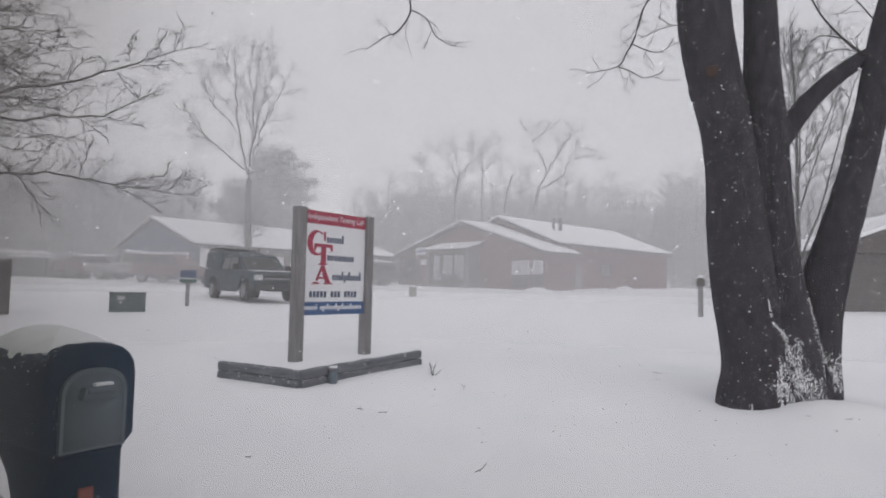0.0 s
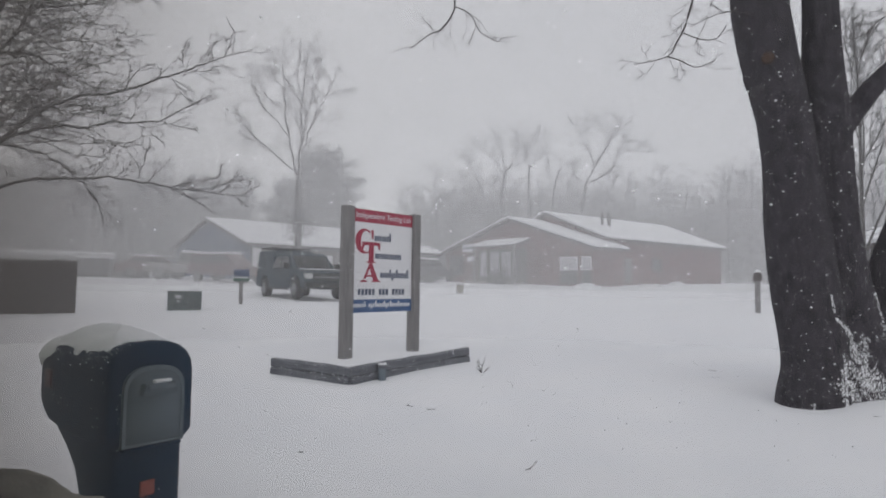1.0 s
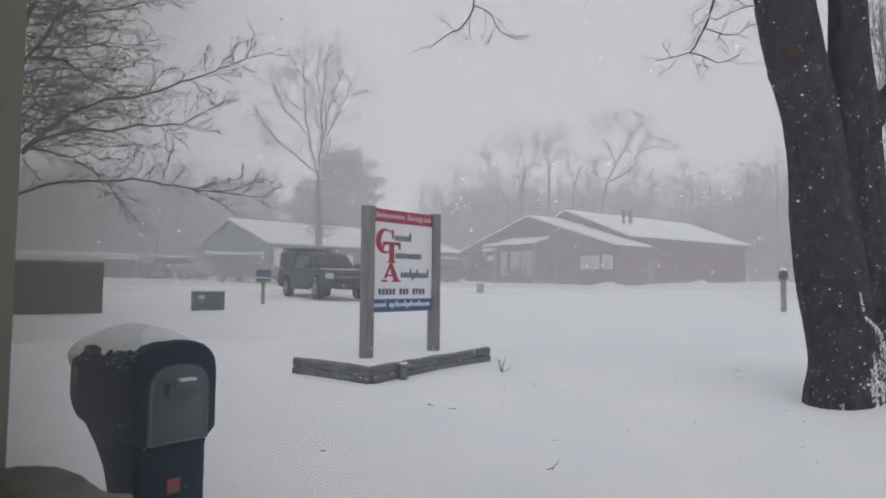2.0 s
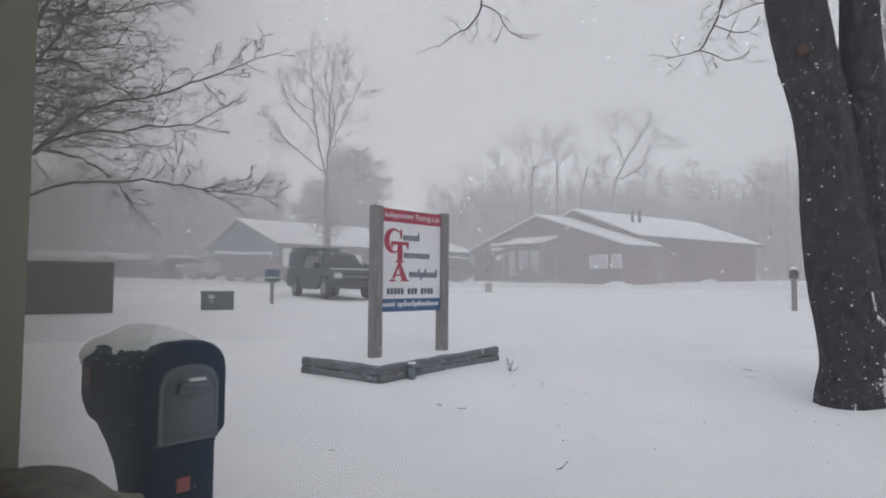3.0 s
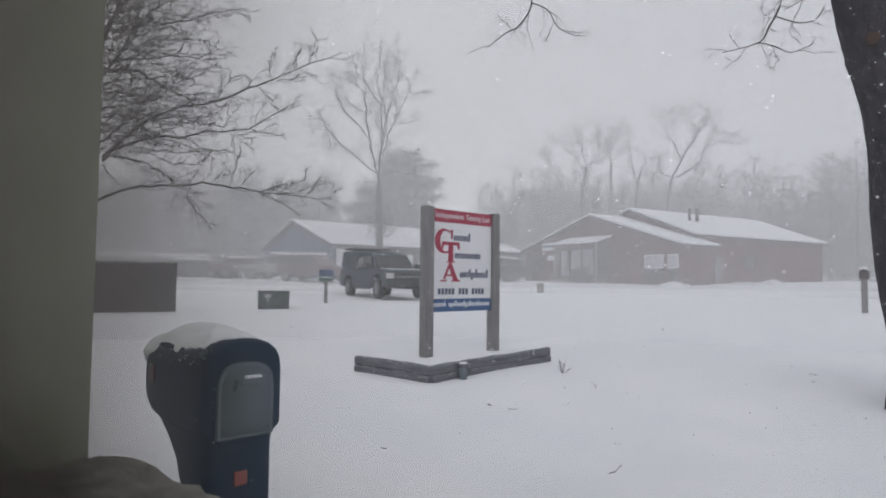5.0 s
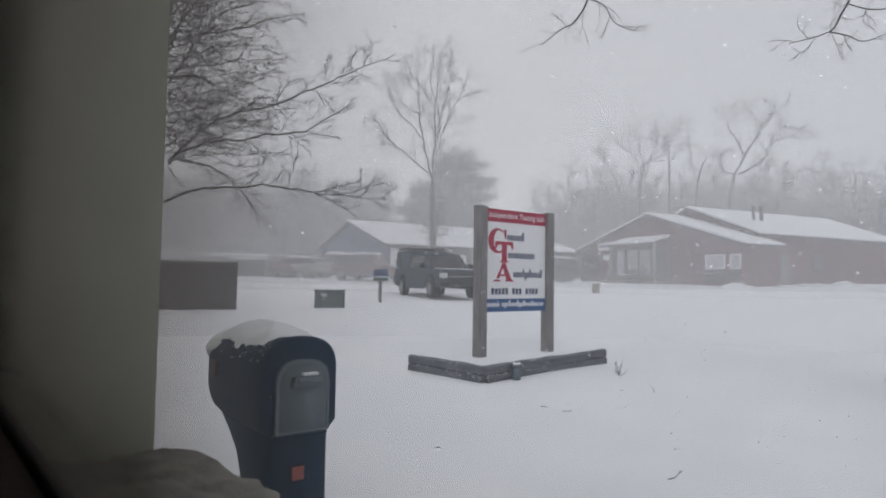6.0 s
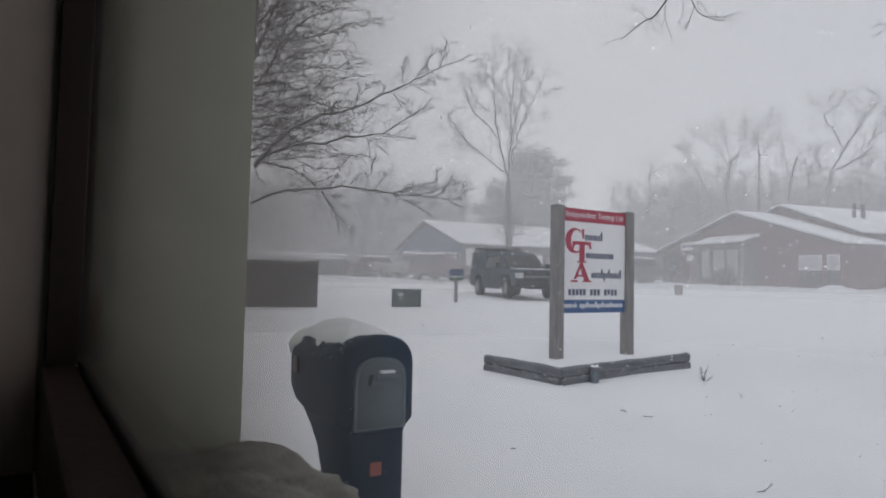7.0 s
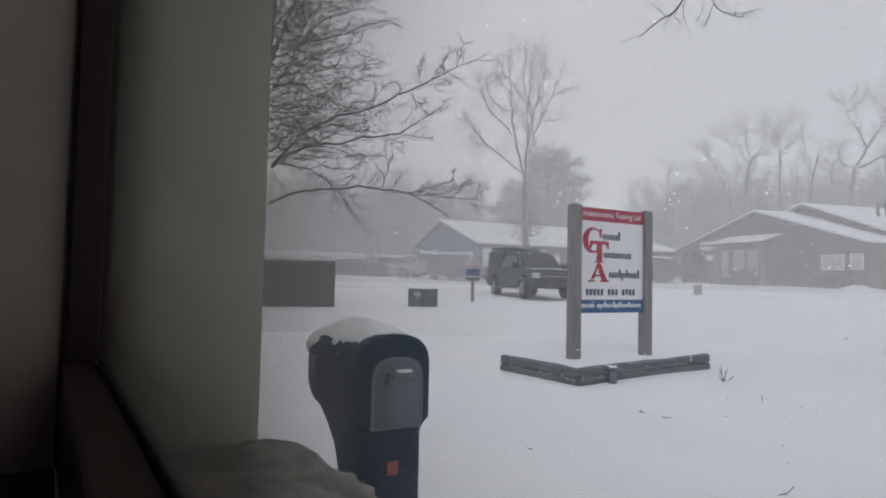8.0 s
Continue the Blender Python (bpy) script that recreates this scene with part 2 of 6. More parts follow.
def build_house():
    # local x runs away from the far jamb: the far jamb stands at x = -1.0
    left, right, inner, outer = -1.0, 1.35, 0.03, 0.303
    sill, head = -0.257, 1.05
    zf, zc = -1.32, 1.25
    bm = bmesh.new()
    add_box(bm, -3.2, left, inner, outer, -1.6, zc)
    add_box(bm, right, 3.2, inner, outer, -1.6, zc)
    add_box(bm, left, right, inner, outer, -1.6, sill)
    add_box(bm, left, right, inner, outer, head, zc)
    tagged(placed(link("wall_window", bm, STUCCO), WIN), "olive grey stucco house wall with a deep window opening", "wall", kind="structure")
    for nm, b in (("wall_left", box(-3.2, -3.05, -3.4, inner, -1.6, zc)), ("wall_right", box(3.05, 3.2, -3.4, inner, -1.6, zc)), ("wall_back", box(-3.05, 3.05, -3.4, -3.25, -1.6, zc))):
        tagged(placed(link(nm, b, PLASTER), WIN), "dim plastered room wall", "wall", kind="structure")
    tagged(placed(link("floor", box(-3.05, 3.05, -3.25, inner, zf - 0.1, zf), FLOORWOOD), WIN), "dark wooden room floor", "floor", kind="structure")
    tagged(placed(link("ceiling", box(-3.3, 3.3, -3.5, 0.31, zc, zc + 0.12), PLASTER), WIN), "plain plastered ceiling under the roof", "ceiling", kind="structure")


build_house()


def build_window():
    left, right = -1.0, 1.35
    win = tagged(placed(new("window_1"), WIN), "dark brown wooden window frame set deep in the wall", "window", kind="structure")
    part("bottom_rail", box(left, right, 0.036, 0.0779, -0.25, -0.119, 0.004), FRAMEWOOD, win)
    part("gasket", box(left + 0.03, right - 0.03, 0.0765, 0.084, -0.135, -0.112, 0.002), RUBBER, win, "black rubber glazing strip")
    part("side_rail", box(left - 0.0, left + 0.022, 0.04, 0.0779, -0.1188, 1.03, 0.001), FRAMEWOOD, win)
    part("gasket", box(left + 0.008, left + 0.018, 0.0785, 0.088, -0.108, 1.0, 0.002), RUBBER, win, "black rubber glazing strip")
    part("side_rail", box(right - 0.04, right, 0.036, 0.075, -0.115, 1.03, 0.004), FRAMEWOOD, win)
    part("top_rail", box(left + 0.045, right - 0.045, 0.036, 0.075, 0.96, 1.03, 0.004), FRAMEWOOD, win)
    part("latch", box(left + 0.019, left + 0.028, 0.0885, 0.1, -0.1, -0.022, 0.003), FLOORWOOD, win, "small wooden latch plate")
    pane = part("pane", box(left + 0.012, right - 0.04, 0.078, 0.0825, -0.116, 0.965), GLASS, win, "window pane with a film of dust and dimming painted in at its far side and foot")
    pane.visible_shadow = False
    clear = bpy.data.materials.new("clear_glass")
    clear.use_nodes = True
    cn = clear.node_tree.nodes
    cn.remove(cn["Principled BSDF"])
    clear.node_tree.links.new(cn.new("ShaderNodeBsdfTransparent").outputs[0], cn["Material Output"].inputs[0])
    pane.data.materials.append(clear)
    for f in pane.data.polygons:  # the mirror-like side is the room's
        f.material_index = 0 if f.normal.y < -0.9 else 1
    # inner casing and sill board
    part("jamb_board", box(left - 0.012, left + 0.006, -0.35, 0.034, -0.3, 1.2, 0.003), PLASTER, win, "painted window reveal")
    part("jamb_board", box(right, right + 0.02, -0.12, 0.034, -0.3, 1.2, 0.003), FRAMEWOOD, win)
    part("sill_board", box(left + 0.01, right, -0.16, 0.034, -0.29, -0.255, 0.004), FRAMEWOOD, win)
    bm = bmesh.new()
    nx, ny = 240, 34
    rows = []
    for i in range(nx + 1):
        x = -0.985 + 2.32 * i / nx
        row = []
        for j in range(ny + 1):
            v = j / ny
            y = 0.09 + (0.268 + 0.008 * noise.noise((x * 11, 0, 0)) + 0.006 * noise.noise((x * 33, 0, 3)) + 0.004 * noise.noise((x * 90, 0, 5))) * v - (0.02 * max(0, 1 - (x + 0.985) / 0.03) * v)
            z = -0.249 + 0.006 * noise.noise((x * 9, y * 9, 0)) + 0.005 * noise.noise((x * 33, y * 33, 2)) + 0.0025 * noise.noise((x * 90, y * 90, 4)) - 0.006 * max(0, (v - 0.9) / 0.1) ** 2
            row.append(bm.verts.new((x, y, z)))
        rows.append(row)
    for a, b in zip(rows, rows[1:]):
        for j in range(ny):
            bm.faces.new((a[j], b[j], b[j + 1], a[j + 1]))
    ext = bmesh.ops.extrude_face_region(bm, geom=list(bm.faces))
    for v in ext["geom"]:
        if isinstance(v, bmesh.types.BMVert):
            v.co.z = -0.335
    bmesh.ops.recalc_face_normals(bm, faces=bm.faces)
    tagged(placed(link("window_ledge", bm, STONE, smooth=True), WIN), "rough grey stone ledge outside the window", "ledge", kind="structure")


build_window()


class Limbs:
    """Collects tapering limbs as one mesh."""

    def __init__(self):
        self.v, self.f = [], []

    def tube(self, pts, r0, r1, n=5):
        base = len(self.v)
        if len(pts) == 2 and n == 3:
            # the finest twigs end in a point
            d = (pts[1] - pts[0]).normalized()
            a = d.cross(Vector((0.13, 0.31, 0.94))).normalized() * r0
            b = d.cross(a)
            self.v += [pts[0] + a, pts[0] - a * 0.5 + b * 0.87, pts[0] - a * 0.5 - b * 0.87, pts[1]]
            self.f += [(base, base + 1, base + 3), (base + 1, base + 2, base + 3), (base + 2, base, base + 3)]
            return
        up = Vector((0.13, 0.31, 0.94))
        last = len(pts) - 1
        for i, p in enumerate(pts):
            d = (pts[min(i + 1, last)] - pts[max(i - 1, 0)]).normalized()
            a = d.cross(up if abs(d.dot(up)) < 0.95 else Vector((1, 0, 0))).normalized()
            b = d.cross(a)
            r = r0 + (r1 - r0) * i / last
            for k in range(n):
                q = 2 * math.pi * k / n
                self.v.append(p + a * (r * math.cos(q)) + b * (r * math.sin(q)))
        for i in range(last):
            for k in range(n):
                k2 = (k + 1) % n
                self.f.append((base + i * n + k, base + i * n + k2, base + (i + 1) * n + k2, base + (i + 1) * n + k))

    def mesh(self, name, material, parent=None, label=""):
        me = bpy.data.meshes.new(name)
        me.from_pydata([tuple(p) for p in self.v], [], self.f)
        me.materials.append(material)
        me.polygons.foreach_set("use_smooth", [True] * len(me.polygons))
        ob = new(name, me)
        if parent:
            ob.parent = parent
        return tagged(ob, label)


# ---- roadside mailbox ----
MB_BACK = Vector((-0.83, 0.56, 0)).normalized()  # the way the box runs back from its door
MAILBOX = Matrix(((-MB_BACK.y * -1, MB_BACK.x, 0, -1.02), (-MB_BACK.x, MB_BACK.y, 0, 1.86), (0, 0, 1, EYE), (0, 0, 0, 1)))
MB_TOP = -0.183


def build_mailbox():
    m = MAILBOX
    global MAILBOX_THING
    MAILBOX_THING = thing = empty("mailbox", m, "dark blue plastic mailbox with moulded post, snow on top", "mailbox")
    w, top, low = 0.132, MB_TOP, -0.495

    def arch(y, w, top, low, n=10):
        r = w * 0.75
        pts = [(-w + 0.03, y, low), (-w, y, low + 0.03)]
        for i in range(n + 1):
            a = math.pi * (1 - i / n)
            pts.append((w * math.cos(a) if abs(math.cos(a)) > 0.999 else math.copysign(w * abs(math.cos(a)) ** 0.8, math.cos(a)), y, top - r + r * math.sin(a) ** 0.9 if math.sin(a) > 0 else top - r))
        pts += [(w, y, low + 0.03), (w - 0.03, y, low)]
        return pts

    bm = bmesh.new()
    rings = []
    for y, s, t, lo in ((-0.012, 0.93, -0.012, low + 0.012), (0.0, 1, 0, low), (0.1, 1, 0, low), (0.2, 1, 0, low), (0.28, 1, 0, low), (0.4, 1, -0.002, low + 0.015), (0.45, 0.985, -0.006, low + 0.045), (0.49, 0.94, -0.02, low + 0.075), (0.517, 0.85, -0.045, low + 0.1), (0.53, 0.7, -0.085, low + 0.13)):
        rings.append([bm.verts.new(p) for p in arch(y, w * s, top + t, lo)])
    for a, b in zip(rings, rings[1:]):
        for i in range(len(a)):
            j = (i + 1) % len(a)
            bm.faces.new((a[i], a[j], b[j], b[i]))
    bm.faces.new(rings[0][::-1])
    bm.faces.new(rings[-1])
    bmesh.ops.recalc_face_normals(bm, faces=bm.faces)
    body = part("body", bm, MBPLASTIC, thing, smooth=True)
    # moulded post
    bm = bmesh.new()
    prof = [(0.45, low + 0.06), (0.4, low + 0.012), (0.325, low - 0.035), (0.262, low - 0.09), (0.225, low - 0.16), (0.21, low - 0.25), (0.205, -1.5)]
    rings = []
    for y1, z in prof:
        x = 0.108
        q = x + 0.008
        ring = [(-x, 0.03, z), (-x + 0.02, 0.008, z), (q - 0.02, 0.008, z), (q, 0.03, z), (q, y1 - 0.02, z), (q - 0.02, y1, z), (-x + 0.02, y1, z), (-x, y1 - 0.02, z)]
        rings.append([bm.verts.new(p) for p in ring])
    for a, b in zip(rings, rings[1:]):
        for i in range(8):
            bm.faces.new((a[i], a[(i + 1) % 8], b[(i + 1) % 8], b[i]))
    bm.faces.new(rings[0])
    bm.faces.new(rings[-1][::-1])
    bmesh.ops.recalc_face_normals(bm, faces=bm.faces)
    part("post", bm, MBPLASTIC, thing, smooth=True)
    # door
    pts = [(-0.093, -0.488), (0.093, -0.488)] + [(0.093 * math.copysign(abs(math.cos(a)) ** 0.75, math.cos(a)), -0.335 + 0.08 * math.sin(a) ** 0.8) for a in [math.pi * i / 12 for i in range(13)]]
    door = part("door", prism(pts, 0.02), MBDOOR, thing, "arched grey mailbox door", True)
    door.matrix_basis = Matrix.Translation((0, -0.026, 0))
    rim = bmesh.new()
    inner = [(x * 0.9, -0.405 + (z + 0.405) * 0.91) for x, z in pts]
    ra, rb = [rim.verts.new((x, -0.0015, z)) for x, z in pts], [rim.verts.new((x, -0.0015, z)) for x, z in inner]
    rc, rd = [rim.verts.new((x * 1.01, 0.004, z)) for x, z in pts], [rim.verts.new((x * 0.98, 0.002, z)) for x, z in inner]
    for i in range(len(pts)):
        j = (i + 1) % len(pts)
        for a, b in ((ra, rb), (rc, ra), (rb, rd)):
            rim.faces.new((a[i], a[j], b[j], b[i]))
    bmesh.ops.recalc_face_normals(rim, faces=rim.faces)
    part("door_rim", rim, MBDOOR, door)
    part("handle", prism([(-0.052, -0.338), (0.052, -0.338), (0.044, -0.305), (-0.044, -0.305)], 0.03), MBDOOR, door, "moulded pull handle").matrix_basis = Matrix.Translation((0, -0.034, 0))
    part("handle_lip", box(-0.04, 0.04, -0.042, -0.034, -0.322, -0.306, 0.003), MBDOOR, door, smooth=True)
    part("door_sill", box(-0.088, 0.088, -0.028, 0.004, -0.5, -0.491, 0.003), MBPLASTIC, thing, smooth=True)
    flecks = Limbs()
    rng = random.Random(31)
    for _ in range(60):
        if rng.random() < 0.4:  # on the long side
            p, q = Vector((-0.1325, rng.uniform(0.0, 0.42), rng.uniform(low + 0.06, top - 0.11))), Vector((-1, 0, 0))
        else:  # round the door and down the post
            p, q = Vector((rng.choice((rng.uniform(-0.105, -0.097), rng.uniform(-0.1, 0.1), rng.uniform(0.098, 0.12))), 0.003 if rng.random() < 0.5 else -0.012, rng.uniform(-0.8, -0.3))), Vector((0, -1, 0))
            p.y = 0.007 if p.z < low else -0.0125
            if abs(p.x) < 0.096 and p.z > -0.49:
                p.y = -0.027
        r = rng.uniform(0.0008, 0.0024)
        flecks.tube([p - q * r, p + q * r * 0.4, p + q * r], r, r * 0.4, 6)
    tagged(flecks.mesh("snow_flecks", SNOWCAP, thing), "flecks of snow stuck to the plastic", kind="stuff")
    part("flag", box(-0.138, -0.13, 0.38, 0.43, top - 0.17, top - 0.11, 0.003), CARRED, thing, "small folded-down red flag", True)
    part("reflector", box(-0.022, 0.022, -0.004, 0.007, -0.645, -0.6, 0.004), REFLECT, thing, "square red reflector")


build_mailbox()


def lettering(text, size, parent, material, name):
    """Flat raised words of the built-in font, centred on x."""
    cu = bpy.data.curves.new(name, "FONT")
    cu.body, cu.size, cu.align_x, cu.extrude, cu.shear = text, size, "CENTER", 0.001, 0.2
    tmp = new(name, cu)
    bpy.context.view_layer.update()
    me = bpy.data.meshes.new_from_object(tmp.evaluated_get(bpy.context.evaluated_depsgraph_get()))
    bpy.data.objects.remove(tmp)
    me.materials.clear()
    me.materials.append(material)
    ob = new(name, me)
    ob.parent = parent
    return ob


# ---- sign on two posts ----
SIGN_A, SIGN_B = Vector((-2.01, 8.76, 0)), Vector((-1.2, 9.93, 0))


def build_sign():
    along = (SIGN_B - SIGN_A).normalized()
    z0 = rise(*SIGN_A.xy)
    m = Matrix.Translation((SIGN_A.x, SIGN_A.y, z0)) @ Matrix.Rotation(math.atan2(along.y, along.x), 4, "Z")
    thing = empty("business_sign", m, "white, red and blue board sign on two wooden posts", "sign")
    span = (SIGN_B - SIGN_A).length
    zt = EYE + 1.09 - z0
    for x in (0, span):
        part("post", box(x - 0.075, x + 0.075, -0.075, 0.075, -0.2, zt, 0.012), GREYWOOD, thing)
    z1, z2 = EYE - 0.435 - z0, EYE + 1.065 - z0
    part("board", box(0.078, span - 0.078, -0.02, 0.02, z1, z2, 0.003), PANELWHITE, thing)
    part("red_band", box(0.08, span - 0.08, -0.0235, -0.0205, z2 - 0.19, z2 - 0.002), SIGNRED, thing, "red headline band")
    head = lettering("Independent Testing Lab", 0.118, thing, PANELWHITE, "headline")
    head.matrix_basis = Matrix.Translation((span / 2, -0.026, z2 - 0.125)) @ Matrix.Rotation(radians(90), 4, "X")
    part("blue_band", box(0.08, span - 0.08, -0.0235, -0.0205, z1 + 0.002, z1 + 0.19), SIGNBLUE, thing, "blue footer band")
    h = z2 - z1
    w = span - 0.156

    def u(f):
        return 0.078 + w * f

    def v(f):
        return z2 - h * f

    # the emblem in plain red shapes, the name and numbers as plain bars
    def shape(points, name, material, label="", y=-0.0245):
        ob = part(name, prism(points, 0.004), material, thing, label)
        ob.matrix_basis = Matrix.Translation((0, y, 0))

    ring = [(u(0.185 + 0.145 * math.cos(a)), v(0.31 + 0.122 * math.sin(a))) for a in [radians(42 + 268 * i / 24) for i in range(25)]]
    ring += [(u(0.21 + 0.085 * math.cos(a)), v(0.31 + 0.102 * math.sin(a))) for a in [radians(310 - 268 * i / 24) for i in range(25)]]
    shape(ring[::-1], "emblem_arc", SIGNRED, "red emblem arc")
    shape([(u(0.285), v(0.2)), (u(0.325), v(0.195)), (u(0.325), v(0.285)), (u(0.3), v(0.285))][::-1], "emblem_tick", SIGNRED, "", -0.0262)
    shape([(u(0.15), v(0.315)), (u(0.435), v(0.315)), (u(0.44), v(0.385)), (u(0.415), v(0.385)), (u(0.40), v(0.35)), (u(0.335), v(0.345)), (u(0.335), v(0.50)), (u(0.37), v(0.51)), (u(0.37), v(0.52)), (u(0.22), v(0.52)), (u(0.22), v(0.51)), (u(0.255), v(0.50)), (u(0.255), v(0.345)), (u(0.185), v(0.35)), (u(0.17), v(0.385)), (u(0.145), v(0.385))][::-1], "emblem_stem", SIGNRED, "red emblem stem", -0.0262)
    shape([(u(0.27), v(0.522)), (u(0.31), v(0.522)), (u(0.415), v(0.688)), (u(0.45), v(0.692)), (u(0.45), v(0.705)), (u(0.31), v(0.705)), (u(0.31), v(0.692)), (u(0.335), v(0.688)), (u(0.27), v(0.575)), (u(0.205), v(0.688)), (u(0.235), v(0.692)), (u(0.235), v(0.705)), (u(0.13), v(0.705)), (u(0.13), v(0.692)), (u(0.165), v(0.688))][::-1], "emblem_foot", SIGNRED, "red emblem foot")
    shape([(u(0.215), v(0.636)), (u(0.325), v(0.636)), (u(0.325), v(0.653)), (u(0.215), v(0.653))][::-1], "emblem_cross", SIGNRED, "", -0.0262)

    # words become thin upright bars: relative heights over the line, a tall one where a word has an ascender
    def bars(f0, f1, base, height, pattern, name, material, y=-0.0232, fill=0.74):
        n = len(pattern)
        for i, c in enumerate(pattern):
            if c == " ":
                continue
            a0 = f0 + (f1 - f0) * i / n
            a1 = a0 + (f1 - f0) / n * fill
            top = height * {"m": 0.62, "T": 1.0, "g": 0.62}[c]
            part(name, box(u(a0), u(a1), y, y + 0.0027, v(base + (height * 0.3 if c == "g" else 0.0)), v(base - top)), material, thing)

    bars(0.345, 0.63, 0.3, 0.085, "mmmmmmT", "name_bar", SIGNINK)
    bars(0.36, 0.81, 0.475, 0.085, "mmmmmmmmmmmm", "name_bar", SIGNINK)
    bars(0.45, 0.945, 0.663, 0.085, "mmmmTgmTmmmmT", "name_bar", SIGNINK)
    bars(0.095, 0.88, 0.832, 0.06, "TTTTT TTT TTTT", "number_bar", SIGNINK, fill=0.72)
    bars(0.02, 0.97, 0.948, 0.055, "mmmmmm mgmTmmmTgmTmmmTmmmmm", "address_bar", PANELWHITE, -0.0262, 0.66)


build_sign()


def gp(yaw, r):
    """A point on the snow."""
    a = radians(yaw)
    x, y = -math.sin(a) * r, math.cos(a) * r
    return Vector((x, y, rise(x, y)))


def on(x, y, sink=0.0):
    return Vector((x, y, rise(x, y) - sink))


def turned(p, yaw):
    """A pose at p whose y axis points along yaw."""
    return Matrix.Translation(p) @ Matrix.Rotation(radians(yaw), 4, "Z")


# ---- timbers and things round the sign ----
def build_timbers():
    corner = Vector((-1.57, 7.13))
    g = rise(*corner)
    for end, hang in ((Vector((-2.66, 7.68)), 1.0), (Vector((-0.31, 8.97)), -1.0)):
        d = end - corner
        ln = d.length
        ge = rise(*end)
        tilt = math.atan2(ge - g, ln)
        m = Matrix.Translation((corner.x, corner.y, g)) @ Matrix.Rotation(math.atan2(d.y, d.x), 4, "Z") @ Matrix.Rotation(-tilt, 4, "Y")
        thing = empty("timber_edging", m, "two stacked weathered landscape timbers edging the sign bed", "edging", "timbers round the sign bed")
        for z in (-0.02, 0.088):
            bm = bmesh.new()
            rng = random.Random(int(z * 1000) + int(ln * 10))
            rings = []
            for i in range(15):
                x = ln * i / 14 - (0.03 if z > 0 and i == 0 else 0)
                j = [rng.uniform(-0.006, 0.006) for _ in range(8)]
                w, h, b = 0.05, 0.104, 0.016
                rings.append([bm.verts.new((x, p + j[k] * 0.7, z + q + j[(k + 3) % 8])) for k, (p, q) in enumerate(((-w + b, 0), (w - b, 0), (w, b), (w, h - b), (w - b, h), (-w + b, h), (-w, h - b), (-w, b)))])
            for a, b2 in zip(rings, rings[1:]):
                for k in range(8):
                    bm.faces.new((a[k], a[(k + 1) % 8], b2[(k + 1) % 8], b2[k]))
            bm.faces.new(rings[0][::-1])
            bm.faces.new(rings[-1])
            bmesh.ops.recalc_face_normals(bm, faces=bm.faces)
            part("timber", bm, TIMBER, thing)
        bits = Limbs()
        rng = random.Random(int(ln * 100))
        for _ in range(46):
            x, z = rng.uniform(0, ln), rng.choice((rng.uniform(0.0, 0.18), rng.gauss(0.088, 0.006), 0.19))
            w = rng.uniform(0.004, 0.02)
            y = -0.05 if hang < 0 else 0.05
            bits.tube([Vector((x - w, y, z)), Vector((x, y * 1.04, z + rng.uniform(-0.004, 0.004))), Vector((x + w * 0.6, y, z))], 0.0032, 0.0015, 5)
        tagged(bits.mesh("snow_bits", SNOWCAP, thing), "bits of snow caught on the timber", kind="stuff")


build_timbers()


def lathe(profile, n=20):
    bm = bmesh.new()
    rings = [[bm.verts.new((r * math.cos(2 * math.pi * k / n), r * math.sin(2 * math.pi * k / n), z)) for k in range(n)] for r, z in profile]
    for a, b in zip(rings, rings[1:]):
        for k in range(n):
            bm.faces.new((a[k], a[(k + 1) % n], b[(k + 1) % n], b[k]))
    bm.faces.new(rings[0][::-1])
    bm.faces.new(rings[-1])
    return bm


def build_path_light():
    t = empty("path_light", turned(on(-1.25, 7.41), 0), "short dark metal ground light with a snow cap", "lamp")
    part("base", lathe([(0.05, -0.05), (0.05, 0.13), (0.046, 0.137)]), MBDOOR, t, smooth=True)
    part("cap", lathe([(0.052, 0.137), (0.058, 0.145), (0.058, 0.175), (0.05, 0.18)]), TIMBER, t, smooth=True)
    part("finial", lathe([(0.022, 0.18), (0.024, 0.2), (0.014, 0.212)], 12), TIMBER, t, smooth=True)
    b = tagged(link("snow_clump", lathe([(0.05, 0.178), (0.05, 0.19), (0.03, 0.2)]), SNOWCAP, smooth=True), "small lump of snow on the ground light", "snow")
    b.matrix_basis = turned(on(-1.25, 7.41), 0)


build_path_light()


# ---- buildings ----
def gable_block(thing, x0, x1, y0, y1, zl, zr, za, apex, wall, name="wall", over=0.4):
    """Walls with a gable at both ends and a snowy roof; x across, y along the ridge. Heights are those of the eaves' tips."""
    t = 0.2
    ml, mr = (za - zl) / (apex - x0 + over), (za - zr) / (x1 + over - apex)
    bm = prism([(x0, -2.0), (x1, -2.0), (x1, zr + mr * over - t), (apex, za - t), (x0, zl + ml * over - t)], y1 - y0)
    bmesh.ops.translate(bm, verts=bm.verts, vec=(0, y0, 0))
    w = part(name, bm, wall, thing)
    for a, z, s in ((x0 - over, zl, -1), (x1 + over, zr, 1)):
        b = prism([(apex, za - t + 0.01), (a, z - t + 0.01), (a, z - 0.01), (apex, za - 0.01)], y1 - y0 + 2 * over)
        bmesh.ops.translate(b, verts=b.verts, vec=(0, y0 - over, 0))
        rf = part("roof", b, DARKTRIM, thing, "dark roof slope under snow")
        b = prism([(apex, za), (a - s * 0.04, z), (a - s * 0.05, z + 0.1), (apex, za + 0.12)], y1 - y0 + 2 * over - 0.1)
        bmesh.ops.translate(b, verts=b.verts, vec=(0, y0 - over + 0.05, 0))
        part("roof_snow", b, SNOWCAP, rf, "snow layer on the roof")
    return w


